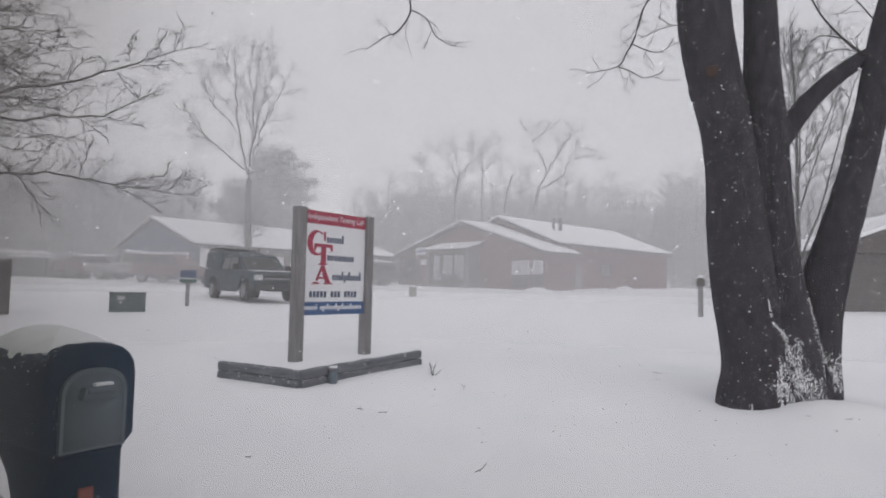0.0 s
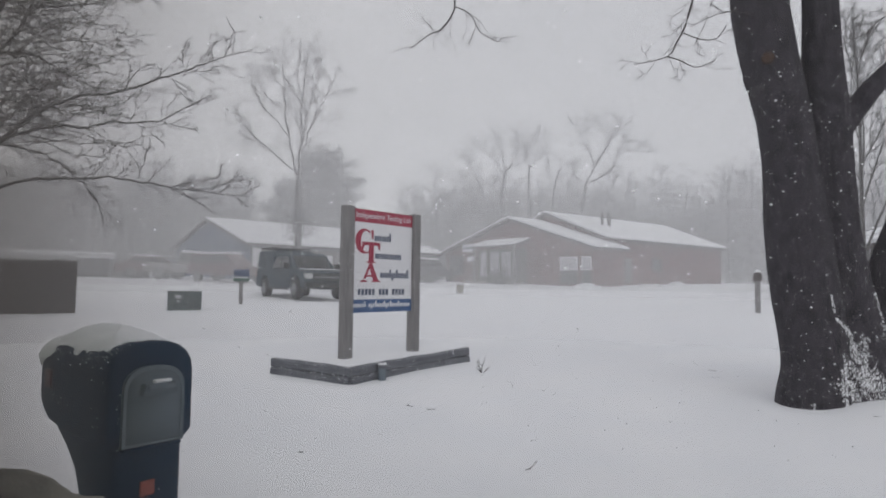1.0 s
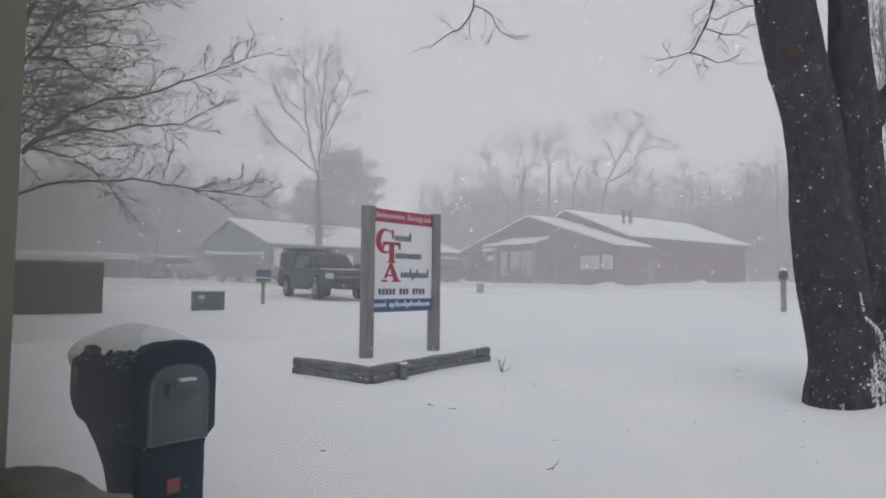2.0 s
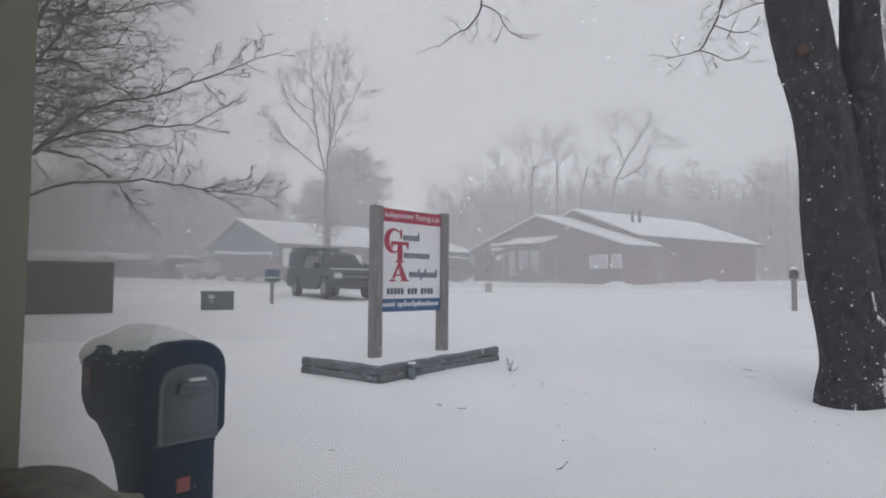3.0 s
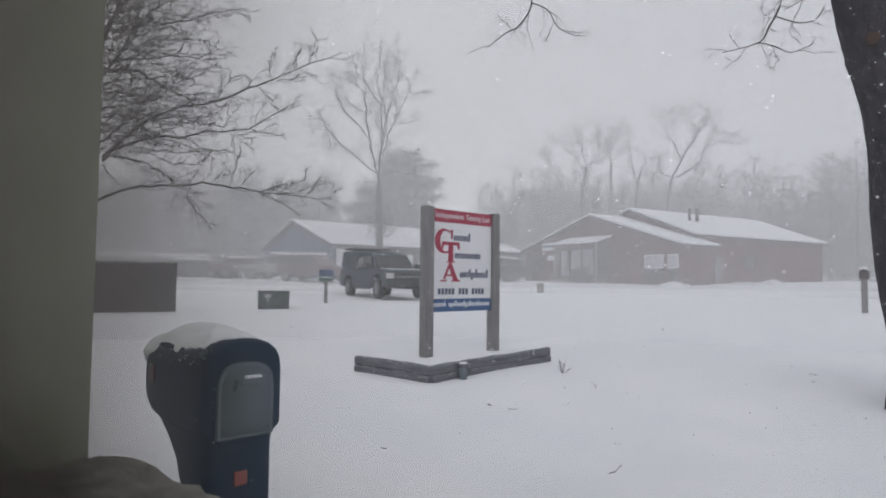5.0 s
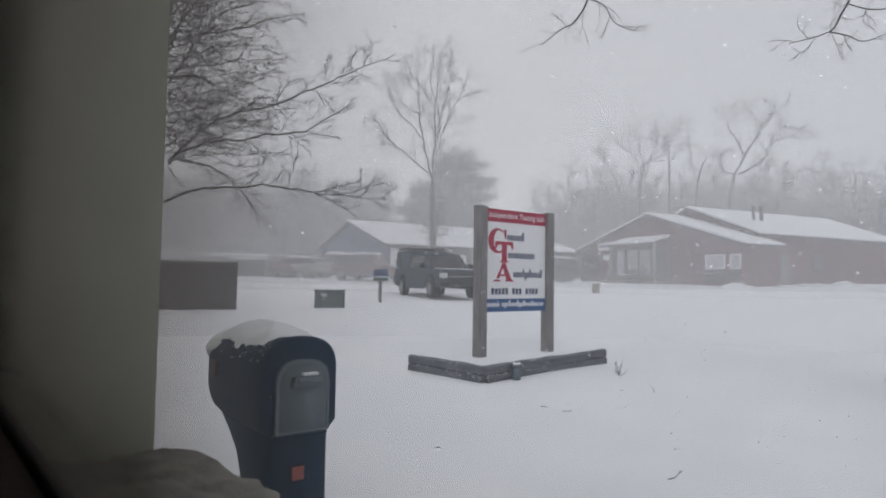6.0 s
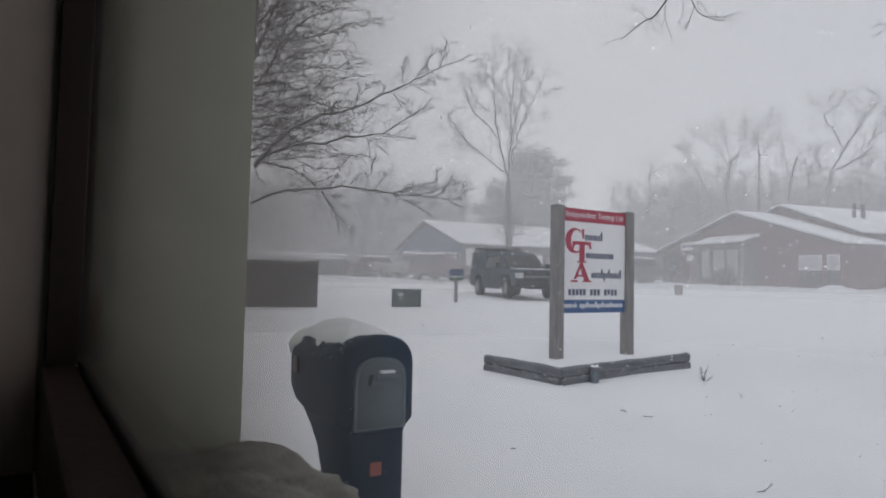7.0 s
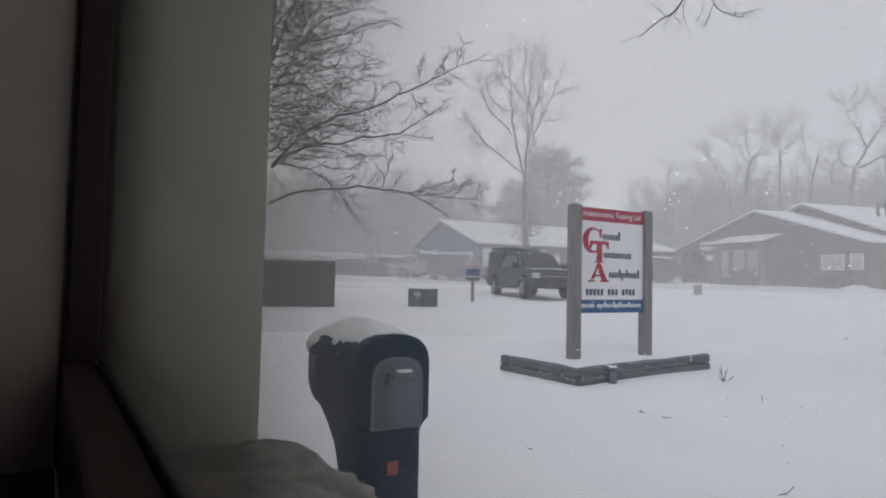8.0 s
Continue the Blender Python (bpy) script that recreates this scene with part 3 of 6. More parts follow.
def window_unit(thing, x0, x1, z0, z1, y, panes=2, glass=None, axis="y"):
    """A framed window standing proud of a wall that faces -y (or +x)."""
    f = 0.07
    win = new("window")
    win.parent = thing
    tagged(win, "framed window with pale blinds")
    if axis == "x":
        win.matrix_basis = Matrix.Rotation(radians(90), 4, "Z")
        y = -y
    bm = bmesh.new()
    add_box(bm, x0 - f, x0, y - 0.06, y - 0.004, z0 - f, z1 + f)
    add_box(bm, x1, x1 + f, y - 0.06, y - 0.004, z0 - f, z1 + f)
    add_box(bm, x0, x1, y - 0.06, y - 0.004, z0 - f, z0)
    add_box(bm, x0, x1, y - 0.06, y - 0.004, z1, z1 + f)
    part("frame", bm, WHITEPAINT if glass is CURTAIN else DARKTRIM, win)
    for i in range(panes):
        a = x0 + (x1 - x0) * i / panes
        b = x0 + (x1 - x0) * (i + 1) / panes
        part("pane", box(a + 0.02, b - 0.02, y - 0.035, y - 0.012, z0, z1), glass or DARKGLASS, win)
    return win


def build_red_building():
    m = Matrix.Translation((6.31, 38.5, EYE)) @ Matrix.Rotation(radians(-47), 4, "Z")
    thing = empty("red_building", m, "low red brick building with snowy gable roofs", "building")
    gable_block(thing, -14.6, -0.35, 0.35, 3.4, 2.45, 2.36, 4.66, -7.5, BRICK, over=0.35)
    gable_block(thing, -12.0, -1.6, 3.4, 18.3, 3.1, 3.13, 5.22, -6.8, BRICK, over=0.35)
    y = 0.35
    # entrance: dark porch wall, glazed double door with pale curtains, step
    part("porch_wall", box(-10.9, -5.9, y - 0.04, y - 0.002, 0.0, 2.5), DARKWALL, thing)
    d = part("door", box(-9.6, -7.2, y - 0.1, y - 0.045, 0.35, 2.42), DARKTRIM, thing, "glazed double door with pale curtains")
    for a, b in ((-9.45, -8.5), (-8.3, -7.35)):
        part("pane", box(a, b, y - 0.125, y - 0.102, 0.5, 2.3), CURTAIN, d, "pane with a pale curtain")
    part("side_light", box(-10.5, -9.9, y - 0.1, y - 0.045, 0.5, 2.3), CURTAIN, thing, "pale side light")
    part("step", box(-10.9, -6.2, y - 1.6, y - 0.05, -1.2, 0.2, 0.03), STONE, thing)
    # snow-covered awning on two posts
    bm = prism([(0, 0), (1.5, -0.42), (1.5, -0.3), (0, 0.14)], 4.3)
    bmesh.ops.transform(bm, matrix=Matrix.Translation((-9.9, y - 0.05, 2.95)) @ Matrix.Rotation(radians(-90), 4, "Z"), verts=bm.verts)
    aw = part("awning", bm, DARKTRIM, thing)
    bm = prism([(0.02, 0.15), (1.47, -0.29), (1.45, -0.2), (0.02, 0.26)], 4.2)
    bmesh.ops.transform(bm, matrix=Matrix.Translation((-9.85, y - 0.05, 2.95)) @ Matrix.Rotation(radians(-90), 4, "Z"), verts=bm.verts)
    part("awning_snow", bm, SNOWCAP, aw, "snow on the awning")
    for x in (-9.75, -5.8):
        part("porch_post", box(x - 0.08, x + 0.08, y - 1.45, y - 1.3, -0.5, 2.55), GREYWOOD, thing)
    sb = part("sign_board", box(-12.6, -11.1, y - 0.09, y - 0.004, 2.4, 2.98), WHITEPAINT, thing, "white wall sign with dark bars")
    for i in range(6):
        part("name_bar", box(-12.45 + i * 0.2, -12.3 + i * 0.2, y - 0.1, y - 0.091, 2.6, 2.8), SIGNINK, sb)
    part("notice", box(-12.05, -11.35, y - 0.05, y - 0.004, 1.65, 2.05), WHITEPAINT, thing)
    window_unit(thing, -14.1, -12.6, 0.7, 2.1, y, 3, DARKGLASS)
    for x0, x1 in ((-2.9, -1.62), (-1.15, -0.55)):
        window_unit(thing, x0, x1, 1.0, 1.72, y, 2, CURTAIN)
        window_unit(thing, x0, x1, 0.12, 0.86, y, 1, DARKGLASS)
    # long side wall
    part("side_door", box(-1.6, -1.54, 5.3, 6.1, 0.2, 1.9), GREYWOOD, thing, "weathered side door")
    window_unit(thing, 8.6, 9.6, 1.1, 1.9, -1.6 + 0.0, 1, DARKGLASS, "x")
    part("fascia", box(-1.27, -1.2, 3.3, 18.5, 2.9, 3.08), DARKTRIM, thing)
    for yv, r in ((6.6, 0.1), (7.4, 0.13)):
        ob = part("roof_vent", lathe([(r, -0.1), (r, 0.85), (r * 1.35, 0.86), (r * 1.35, 0.98)], 12), FENCE, thing, "dark metal roof pipe")
        ob.matrix_basis = Matrix.Translation((-4.4, yv, 4.3))


def build_blue_building():
    m = Matrix.Translation((-17.37, 43.67, EYE)) @ Matrix.Rotation(radians(-42), 4, "Z")
    thing = empty("blue_building", m, "long low blue-sided building with a snowy roof", "building")
    gable_block(thing, -14.1, -0.35, 0.35, 19.5, 2.72, 2.73, 4.95, -7.2, BLUESIDE, over=0.35)
    part("gable_door", box(-2.2, -1.3, 0.29, 0.348, 0.1, 2.15), WHITEPAINT, thing, "pale side door")
    window_unit(thing, -5.2, -4.0, 1.1, 2.0, 0.35, 1, DARKGLASS)
    # long side
    part("side_wall", box(-0.35, -0.3, 0.6, 19.2, -1.5, 2.45), DARKWALL, thing, "brown boarded long side")
    wp = part("white_panel", box(-0.3, -0.24, 0.65, 3.0, 0.35, 2.4), WHITEPAINT, thing, "white wall panel")
    part("poster_frame", box(-0.24, -0.2, 1.25, 2.35, 0.85, 1.75), SIGNINK, wp, "dark framed notice")
    part("poster", box(-0.2, -0.19, 1.45, 2.15, 1.03, 1.57), WHITEPAINT, wp)
    part("side_door", box(-0.3, -0.24, 6.6, 7.5, 0.1, 2.1), WHITEPAINT, thing, "pale side door")
    g = part("garage_door", box(-0.3, -0.24, 8.6, 11.6, 0.1, 2.2), CURTAIN, thing, "pale garage door")
    for i in range(4):
        part("door_panel", box(-0.24, -0.22, 8.7, 11.5, 0.15 + i * 0.51, 0.6 + i * 0.51), CURTAIN, g)
    # low wing
    part("low_wing", box(-20.5, -14.1, 1.5, 9, -1.5, 2.0), BLUESIDE, thing)
    rf = part("wing_roof", box(-20.9, -14.1, 1.1, 9.4, 2.0, 2.2), DARKTRIM, thing)
    part("roof_snow", box(-20.85, -14.1, 1.15, 9.35, 2.205, 2.32, 0.03), SNOWCAP, rf)
    window_unit(thing, -19.2, -17.8, 0.7, 1.7, 1.5, 2, DARKGLASS)


build_red_building()
build_blue_building()


def build_side_house():
    m = turned(on(15.4, 24.4), -60)
    m = Matrix.Translation(on(15.4, 24.4)) @ Matrix.Rotation(radians(-8), 4, "Z")
    thing = empty("grey_house", m, "grey-brown boarded house with a low snowy roof", "house")
    w = part("wall", box(0, 9, 0.02, 7, -0.6, 2.35), DARKWALL, thing)
    for i in range(15):
        part("board", box(0, 9, -0.005 - 0.004 * (i % 2), 0.02, 0.0 + i * 0.16, 0.148 + i * 0.16), DARKWALL, w)
    rf = part("roof", prism([(-0.5, 2.25), (9.5, 2.25), (9.5, 2.45), (4.5, 4.3), (-0.5, 2.45)], 8), DARKTRIM, thing)
    rf.matrix_basis = Matrix.Translation((0, -0.5, 0))
    for pts in ([(-0.5, 2.46), (4.5, 4.31), (4.5, 4.45), (-0.5, 2.6)], [(9.5, 2.46), (9.5, 2.6), (4.5, 4.45), (4.5, 4.31)]):
        part("roof_snow", prism(pts, 7.9), SNOWCAP, rf)


build_side_house()


def build_shed():
    thing = empty("storage_building", turned(gp(37.2, 72), 37), "long low grey building under a snowy roof", "building")
    part("wall", box(-8.5, 6.6, 0, 5, -0.6, 1.75), DARKWALL, thing)
    rf = part("roof", prism([(-8.9, 1.76), (7.0, 1.76), (7.0, 1.9), (-8.9, 1.9)], 5.8), DARKTRIM, thing)
    rf.matrix_basis = Matrix.Translation((0, -0.4, 0)) @ Matrix.Rotation(radians(4), 4, "X")
    part("roof_snow", prism([(-8.85, 1.905), (6.95, 1.905), (6.85, 2.1), (-8.75, 2.1)], 5.7), SNOWCAP, rf, "snow layer on the roof")
    for x in (-6.5, -2.5, 1.5):
        part("door", box(x - 1.2, x + 1.2, -0.06, -0.004, -0.1, 1.5), FENCE, thing, "dark wide shed door")


build_shed()


# ---- roadside things ----
def build_enclosure():
    p = on(-10.55, 15.4)
    m = turned(p, 41)
    thing = empty("board_screen", m, "dark grey wooden board screen standing in snow", "fence")
    for i in range(22):
        h = 1.3 + 0.006 * math.sin(i * 2.3)
        part("board", box(-0.148 * (i + 1), -0.148 * i - 0.0015, -0.012 - 0.003 * (i % 2), 0.012, -0.2, h, 0.002), FENCE, thing)
    for z in (0.3, 1.05):
        part("rail", box(-3.2, 0, 0.0135, 0.055, z, z + 0.09), FENCE, thing)
    part("top_cap", box(-3.27, 0.02, -0.03, 0.06, 1.31, 1.34), FENCE, thing)
    for x in (-3.2, -1.6, -0.1):
        part("post", box(x - 0.05, x + 0.05, 0.057, 0.15, -0.3, 1.3), FENCE, thing)


build_enclosure()


def build_transformer():
    m = turned(on(-8.72, 17.5), 27)
    thing = empty("utility_cabinet", m, "dark green metal utility cabinet on the snow", "cabinet")
    body = part("body", box(-0.45, 0.45, -0.25, 0.25, -0.1, 0.5, 0.01), GREENBOX, thing)
    part("lid", box(-0.47, 0.47, -0.28, 0.27, 0.502, 0.535, 0.012), GREENBOX, thing)
    part("door", box(-0.42, 0.42, -0.266, -0.252, 0.03, 0.47, 0.004), GREENBOX, thing)
    part("label", box(-0.26, -0.08, -0.271, -0.268, 0.33, 0.43), CURTAIN, thing, "pale warning label")
    part("label", box(-0.2, -0.14, -0.271, -0.268, 0.22, 0.29), CURTAIN, thing, "pale warning label")
    part("handle", box(0.2, 0.24, -0.285, -0.268, 0.2, 0.32, 0.005), DARKTRIM, thing)


build_transformer()


def arched(w, h, d, n=10):
    """A mailbox shell: a rectangle with a round top, pushed back along y."""
    pts = [(-w, 0), (w, 0)] + [(w * math.cos(math.pi * i / n), h - w + w * math.sin(math.pi * i / n)) for i in range(n + 1)]
    return prism(pts, d)


def build_post_box(p, yaw, kind):
    thing = empty("mailbox", turned(p, yaw), {"blue": "blue mailbox over a green newspaper tube on a post", "grey": "small grey mailbox on a leaning thin post", "dark": "dark mailbox with a snow cap on a wooden post"}[kind], "mailbox", "mailboxes along the road")
    if kind == "blue":
        part("post", box(-0.06, 0.06, -0.06, 0.06, -0.3, 0.72, 0.01), GREYWOOD, thing)
        part("arm", box(-0.09, 0.09, -0.28, 0.3, 0.72, 0.76, 0.005), GREYWOOD, thing)
        tb = part("newspaper_tube", box(-0.26, 0.26, -0.1, 0.1, 0.765, 0.88, 0.03), BOXGREEN, thing, "green newspaper tube")
        part("box_snow", box(-0.22, 0.22, -0.08, 0.08, 0.885, 0.91, 0.01), SNOWCAP, tb, "thin snow on the tube")
        b = part("box", arched(0.12, 0.24, 0.5), BOXBLUE, thing, "blue mailbox shell")
        b.matrix_basis = Matrix.Translation((0.25, 0, 0.93)) @ Matrix.Rotation(radians(90), 4, "Z")
        part("bracket", box(-0.03, 0.03, -0.03, 0.03, 0.88, 0.932), GREYWOOD, thing)
    elif kind == "grey":
        thing.matrix_basis = thing.matrix_basis @ Matrix.Rotation(radians(5), 4, "Y")
        part("post", box(-0.045, 0.045, -0.045, 0.045, -0.3, 0.72, 0.008), GREYWOOD, thing)
        b = part("box", arched(0.1, 0.24, 0.46), CHROME, thing, "grey metal shell")
        b.matrix_basis = Matrix.Translation((0.2, -0.1, 0.73)) @ Matrix.Rotation(radians(60), 4, "Z")
        part("flag", box(0.12, 0.14, -0.2, -0.12, 0.8, 0.9), SIGNINK, thing)
    else:
        part("post", box(-0.08, 0.08, -0.08, 0.08, -0.3, 0.98, 0.01), GREYWOOD, thing)
        b = part("box", arched(0.13, 0.28, 0.5), DARKTRIM, thing, "dark metal shell")
        b.matrix_basis = Matrix.Translation((0, -0.28, 0.985))
        part("box_snow", arched(0.1, 0.12, 0.44), SNOWCAP, b, "snow cap").matrix_basis = Matrix.Translation((0, 0.03, 0.235))


build_post_box(on(-8.33, 20.62), 25, "blue")
build_post_box(on(-8.76, 31.88), 15, "grey")
build_post_box(on(8.32, 20.26), -22, "dark")


def build_dumpster():
    thing = empty("dumpster", turned(gp(33.4, 48), 20), "dark steel refuse skip with a snowy lid", "dumpster")
    part("body", prism([(-0.95, 0.05), (0.95, 0.05), (1.05, 1.2), (-1.05, 1.2)], 1.2), CARDARK, thing)
    part("lid", box(-1.08, 1.08, -0.04, 1.24, 1.202, 1.28, 0.02), CARDARK, thing)
    part("lid_snow", box(-1.02, 1.02, 0.02, 1.18, 1.282, 1.4, 0.04), SNOWCAP, thing, "snow on the lid")
    for x in (-0.6, 0.6):
        part("rib", box(x - 0.05, x + 0.05, -0.06, -0.002, 0.1, 1.15), CARDARK, thing)


def build_bush(p, w, h, rng):
    b = Limbs()
    for _ in range(46):
        d = Vector((rng.gauss(0, 0.6), rng.gauss(0, 0.6), 1)).normalized()
        path = wander(Vector((rng.gauss(0, 0.2) * w, rng.gauss(0, 0.2) * w, -0.1)), d, h * rng.uniform(0.7, 1.1), rng, 0.16, 0, 5)
        b.tube(path, 0.02, 0.008, 4)
        sprout(b, path, 0.015, 0, rng, (6, 3), (0.4, 0.5), (0.3, 0.9), 0.02, 0.2, 0.012)
    ob = b.mesh("bare_bush", FARTWIG)
    ob.matrix_basis = Matrix.Translation(p)
    tagged(ob, "low bare bush in the snow", "bush", "bare bushes")


def build_marker():
    thing = empty("stone_marker", turned(on(-1.48, 31.7), 10), "small pale grey square stone post in snow", "post")
    part("shaft", box(-0.17, 0.17, -0.13, 0.13, -0.2, 0.46, 0.025), STONE, thing)
    part("cap", box(-0.19, 0.19, -0.15, 0.15, 0.462, 0.5, 0.02), SNOWCAP, thing, "thin snow cap")


build_marker()


# ---- vehicles ----
def build_wheel(parent, x, y, r=0.39, w=0.26):
    tyre = part("wheel", lathe([(r * 0.6, -w / 2), (r * 0.93, -w / 2), (r, -w / 2 + 0.04), (r, w / 2 - 0.04), (r * 0.93, w / 2), (r * 0.6, w / 2)], 28), RUBBER, parent, "black tyre with snow in the tread", True)
    tyre.matrix_basis = Matrix.Translation((x, y, r)) @ Matrix.Rotation(radians(90), 4, "X")
    s = 1 if y < 0 else -1
    rim = part("rim", lathe([(0.05, -0.02), (r * 0.62, -0.02), (r * 0.62, 0.02), (r * 0.55, 0.03), (r * 0.45, 0.0), (0.08, 0.012), (0.05, 0.03)], 24), CHROME, tyre, "dull alloy rim", True)
    rim.matrix_basis = Matrix.Translation((0, 0, s * (w / 2 - 0.01))) @ (Matrix.Rotation(radians(180), 4, "X") if s < 0 else Matrix())
    for k in range(6):
        sp = part("spoke", box(0.07, r * 0.6, -0.025, 0.025, 0.01, 0.03), CHROME, rim)
        sp.matrix_basis = Matrix.Rotation(radians(60 * k), 4, "Z")


def side_body(profile, half, tuck=0.0, bevel=0.04):
    """A car body: the side outline (x, z) pushed across y, with softened edges; upper points lean inwards."""
    bm = prism(profile, 2 * half)
    bmesh.ops.translate(bm, verts=bm.verts, vec=(0, -half, 0))
    zs = [z for _, z in profile]
    lo, hi = min(zs), max(zs)
    for v in bm.verts:
        v.co.y *= 1 - tuck * (v.co.z - lo) / (hi - lo)
    bmesh.ops.bevel(bm, geom=list(bm.edges), offset=bevel, segments=2, affect="EDGES", profile=0.5)
    return bm


def build_truck():
    h = Vector((0.615, -0.79, 0)).normalized()
    left = Vector((-h.y, h.x, 0))
    wheel = Vector((-7.38, 23.75, 0))  # near front wheel, on the truck's right
    o = wheel + left * 0.85
    o.z = rise(o.x - h.x * 1.8, o.y - h.y * 1.8) + 0.0
    m = Matrix(((h.x, left.x, 0, o.x), (h.y, left.y, 0, o.y), (0, 0, 1, o.z), (0, 0, 0, 1)))
    t = empty("pickup_truck", m, "dark pickup truck with a canopy and roof rack, dusted with snow", "truck")
    wb = 3.6
    low = part("body", side_body([(0.95, 0.45), (0.98, 0.8), (0.93, 1.06), (0.3, 1.16), (-0.75, 1.18), (-4.75, 1.18), (-4.8, 0.5), (-4.2, 0.42), (-4.1, 0.75), (-3.85, 0.92), (-3.35, 0.92), (-3.1, 0.75), (-3.0, 0.42), (-0.6, 0.42), (-0.5, 0.75), (-0.25, 0.92), (0.25, 0.92), (0.5, 0.75), (0.58, 0.45)], 0.98, 0.03), TRUCKPAINT, t, smooth=False)
    part("cab", side_body([(-0.35, 1.16), (-1.05, 1.76), (-1.35, 1.85), (-2.55, 1.86), (-2.72, 1.8), (-2.75, 1.16)], 0.9, 0.16), TRUCKPAINT, t)
    part("canopy", side_body([(-2.78, 1.16), (-2.7, 1.93), (-2.82, 2.0), (-4.62, 2.0), (-4.74, 1.95), (-4.8, 1.16)], 0.92, 0.06), TRUCKPAINT, t)
    part("windscreen", prism([(-0.42, 1.2), (-1.02, 1.7), (-1.0, 1.72), (-0.4, 1.22)], 1.4), DARKGLASS, t, "dark windscreen with thin snow").matrix_basis = Matrix.Translation((0.035, -0.7, 0.0))
    for s in (-1, 1):
        for x0, x1, x2 in ((-0.75, -1.75, -1.12), (-1.85, -2.62, -1.85)):
            pts = [(x0, 1.22), (x1, 1.22), (x1, 1.7), (x2, 1.7)]
            g = part("side_window", prism(pts, 0.02), DARKGLASS, t)
            g.matrix_basis = Matrix.Translation((0, s * 0.86 - 0.01, 0)) @ Matrix.Translation((0, 0, 1.46)) @ Matrix.Rotation(radians(s * 14), 4, "X") @ Matrix.Translation((0, 0, -1.46))
        part("canopy_seam", box(-3.79, -3.76, s * 0.925 - 0.012, s * 0.925 + 0.012, 1.25, 1.85), RUBBER, t)
        part("door_seam", box(-1.82, -1.79, s * 0.972 - 0.008, s * 0.972 + 0.008, 0.55, 1.14), RUBBER, t)
        part("door_handle", box(-1.7, -1.5, s * 0.98 - 0.014, s * 0.98 + 0.014, 1.0, 1.04, 0.006), RUBBER, t)
        part("sill_step", box(-2.9, -0.75, s * 0.95 - 0.05, s * 0.95 + 0.05, 0.36, 0.42, 0.012), RUBBER, t)
        part("headlight", box(0.9, 1.0, s * 0.78 - 0.16, s * 0.78 + 0.16, 0.8, 1.0, 0.02), HEADLIGHT, t, "clear headlight")
        part("mirror", box(-0.72, -0.58, s * 1.07 - 0.1, s * 1.07 + 0.1, 1.2, 1.42, 0.03), RUBBER, t)
        part("mirror_arm", box(-0.68, -0.62, s * 0.96 - 0.05, s * 0.96 + 0.05, 1.24, 1.28), RUBBER, t)
        part("rack_rail", box(-4.7, -2.8, s * 0.76 - 0.02, s * 0.76 + 0.02, 2.11, 2.15), RUBBER, t)
        for x in (0, -wb):
            build_wheel(t, x, s * 0.85)
        part("tail_light", box(-4.83, -4.78, s * 0.88 - 0.07, s * 0.88 + 0.07, 0.85, 1.15), REFLECT, t, "red tail light")
    for x in (-2.86, -3.45, -4.05, -4.62):
        part("rack_bar", box(x - 0.02, x + 0.02, -0.78, 0.78, 2.07, 2.109), RUBBER, t)
        for s in (-1, 1):
            part("rack_foot", box(x - 0.025, x + 0.025, s * 0.72 - 0.02, s * 0.72 + 0.02, 1.98, 2.069), RUBBER, t)
    gr = part("grille", box(0.955, 1.0, -0.58, 0.58, 0.72, 1.0, 0.01), RUBBER, t)
    part("grille_bar", box(1.0, 1.015, -0.56, 0.56, 0.84, 0.88), CHROME, gr)
    part("bumper", box(0.9, 1.1, -0.95, 0.95, 0.46, 0.66, 0.04), RUBBER, t, "dark front bumper")
    part("roof_snow", box(-2.5, -1.4, -0.66, 0.66, 1.822, 1.85, 0.012), SNOWCAP, t, "dusting of snow")
    part("hood_snow", box(-0.3, 0.6, -0.7, 0.7, 1.165, 1.185, 0.008), SNOWCAP, t, "dusting of snow").matrix_basis = Matrix.Rotation(radians(2.2), 4, "Y") @ Matrix.Translation((0, 0, 0.0))


build_truck()


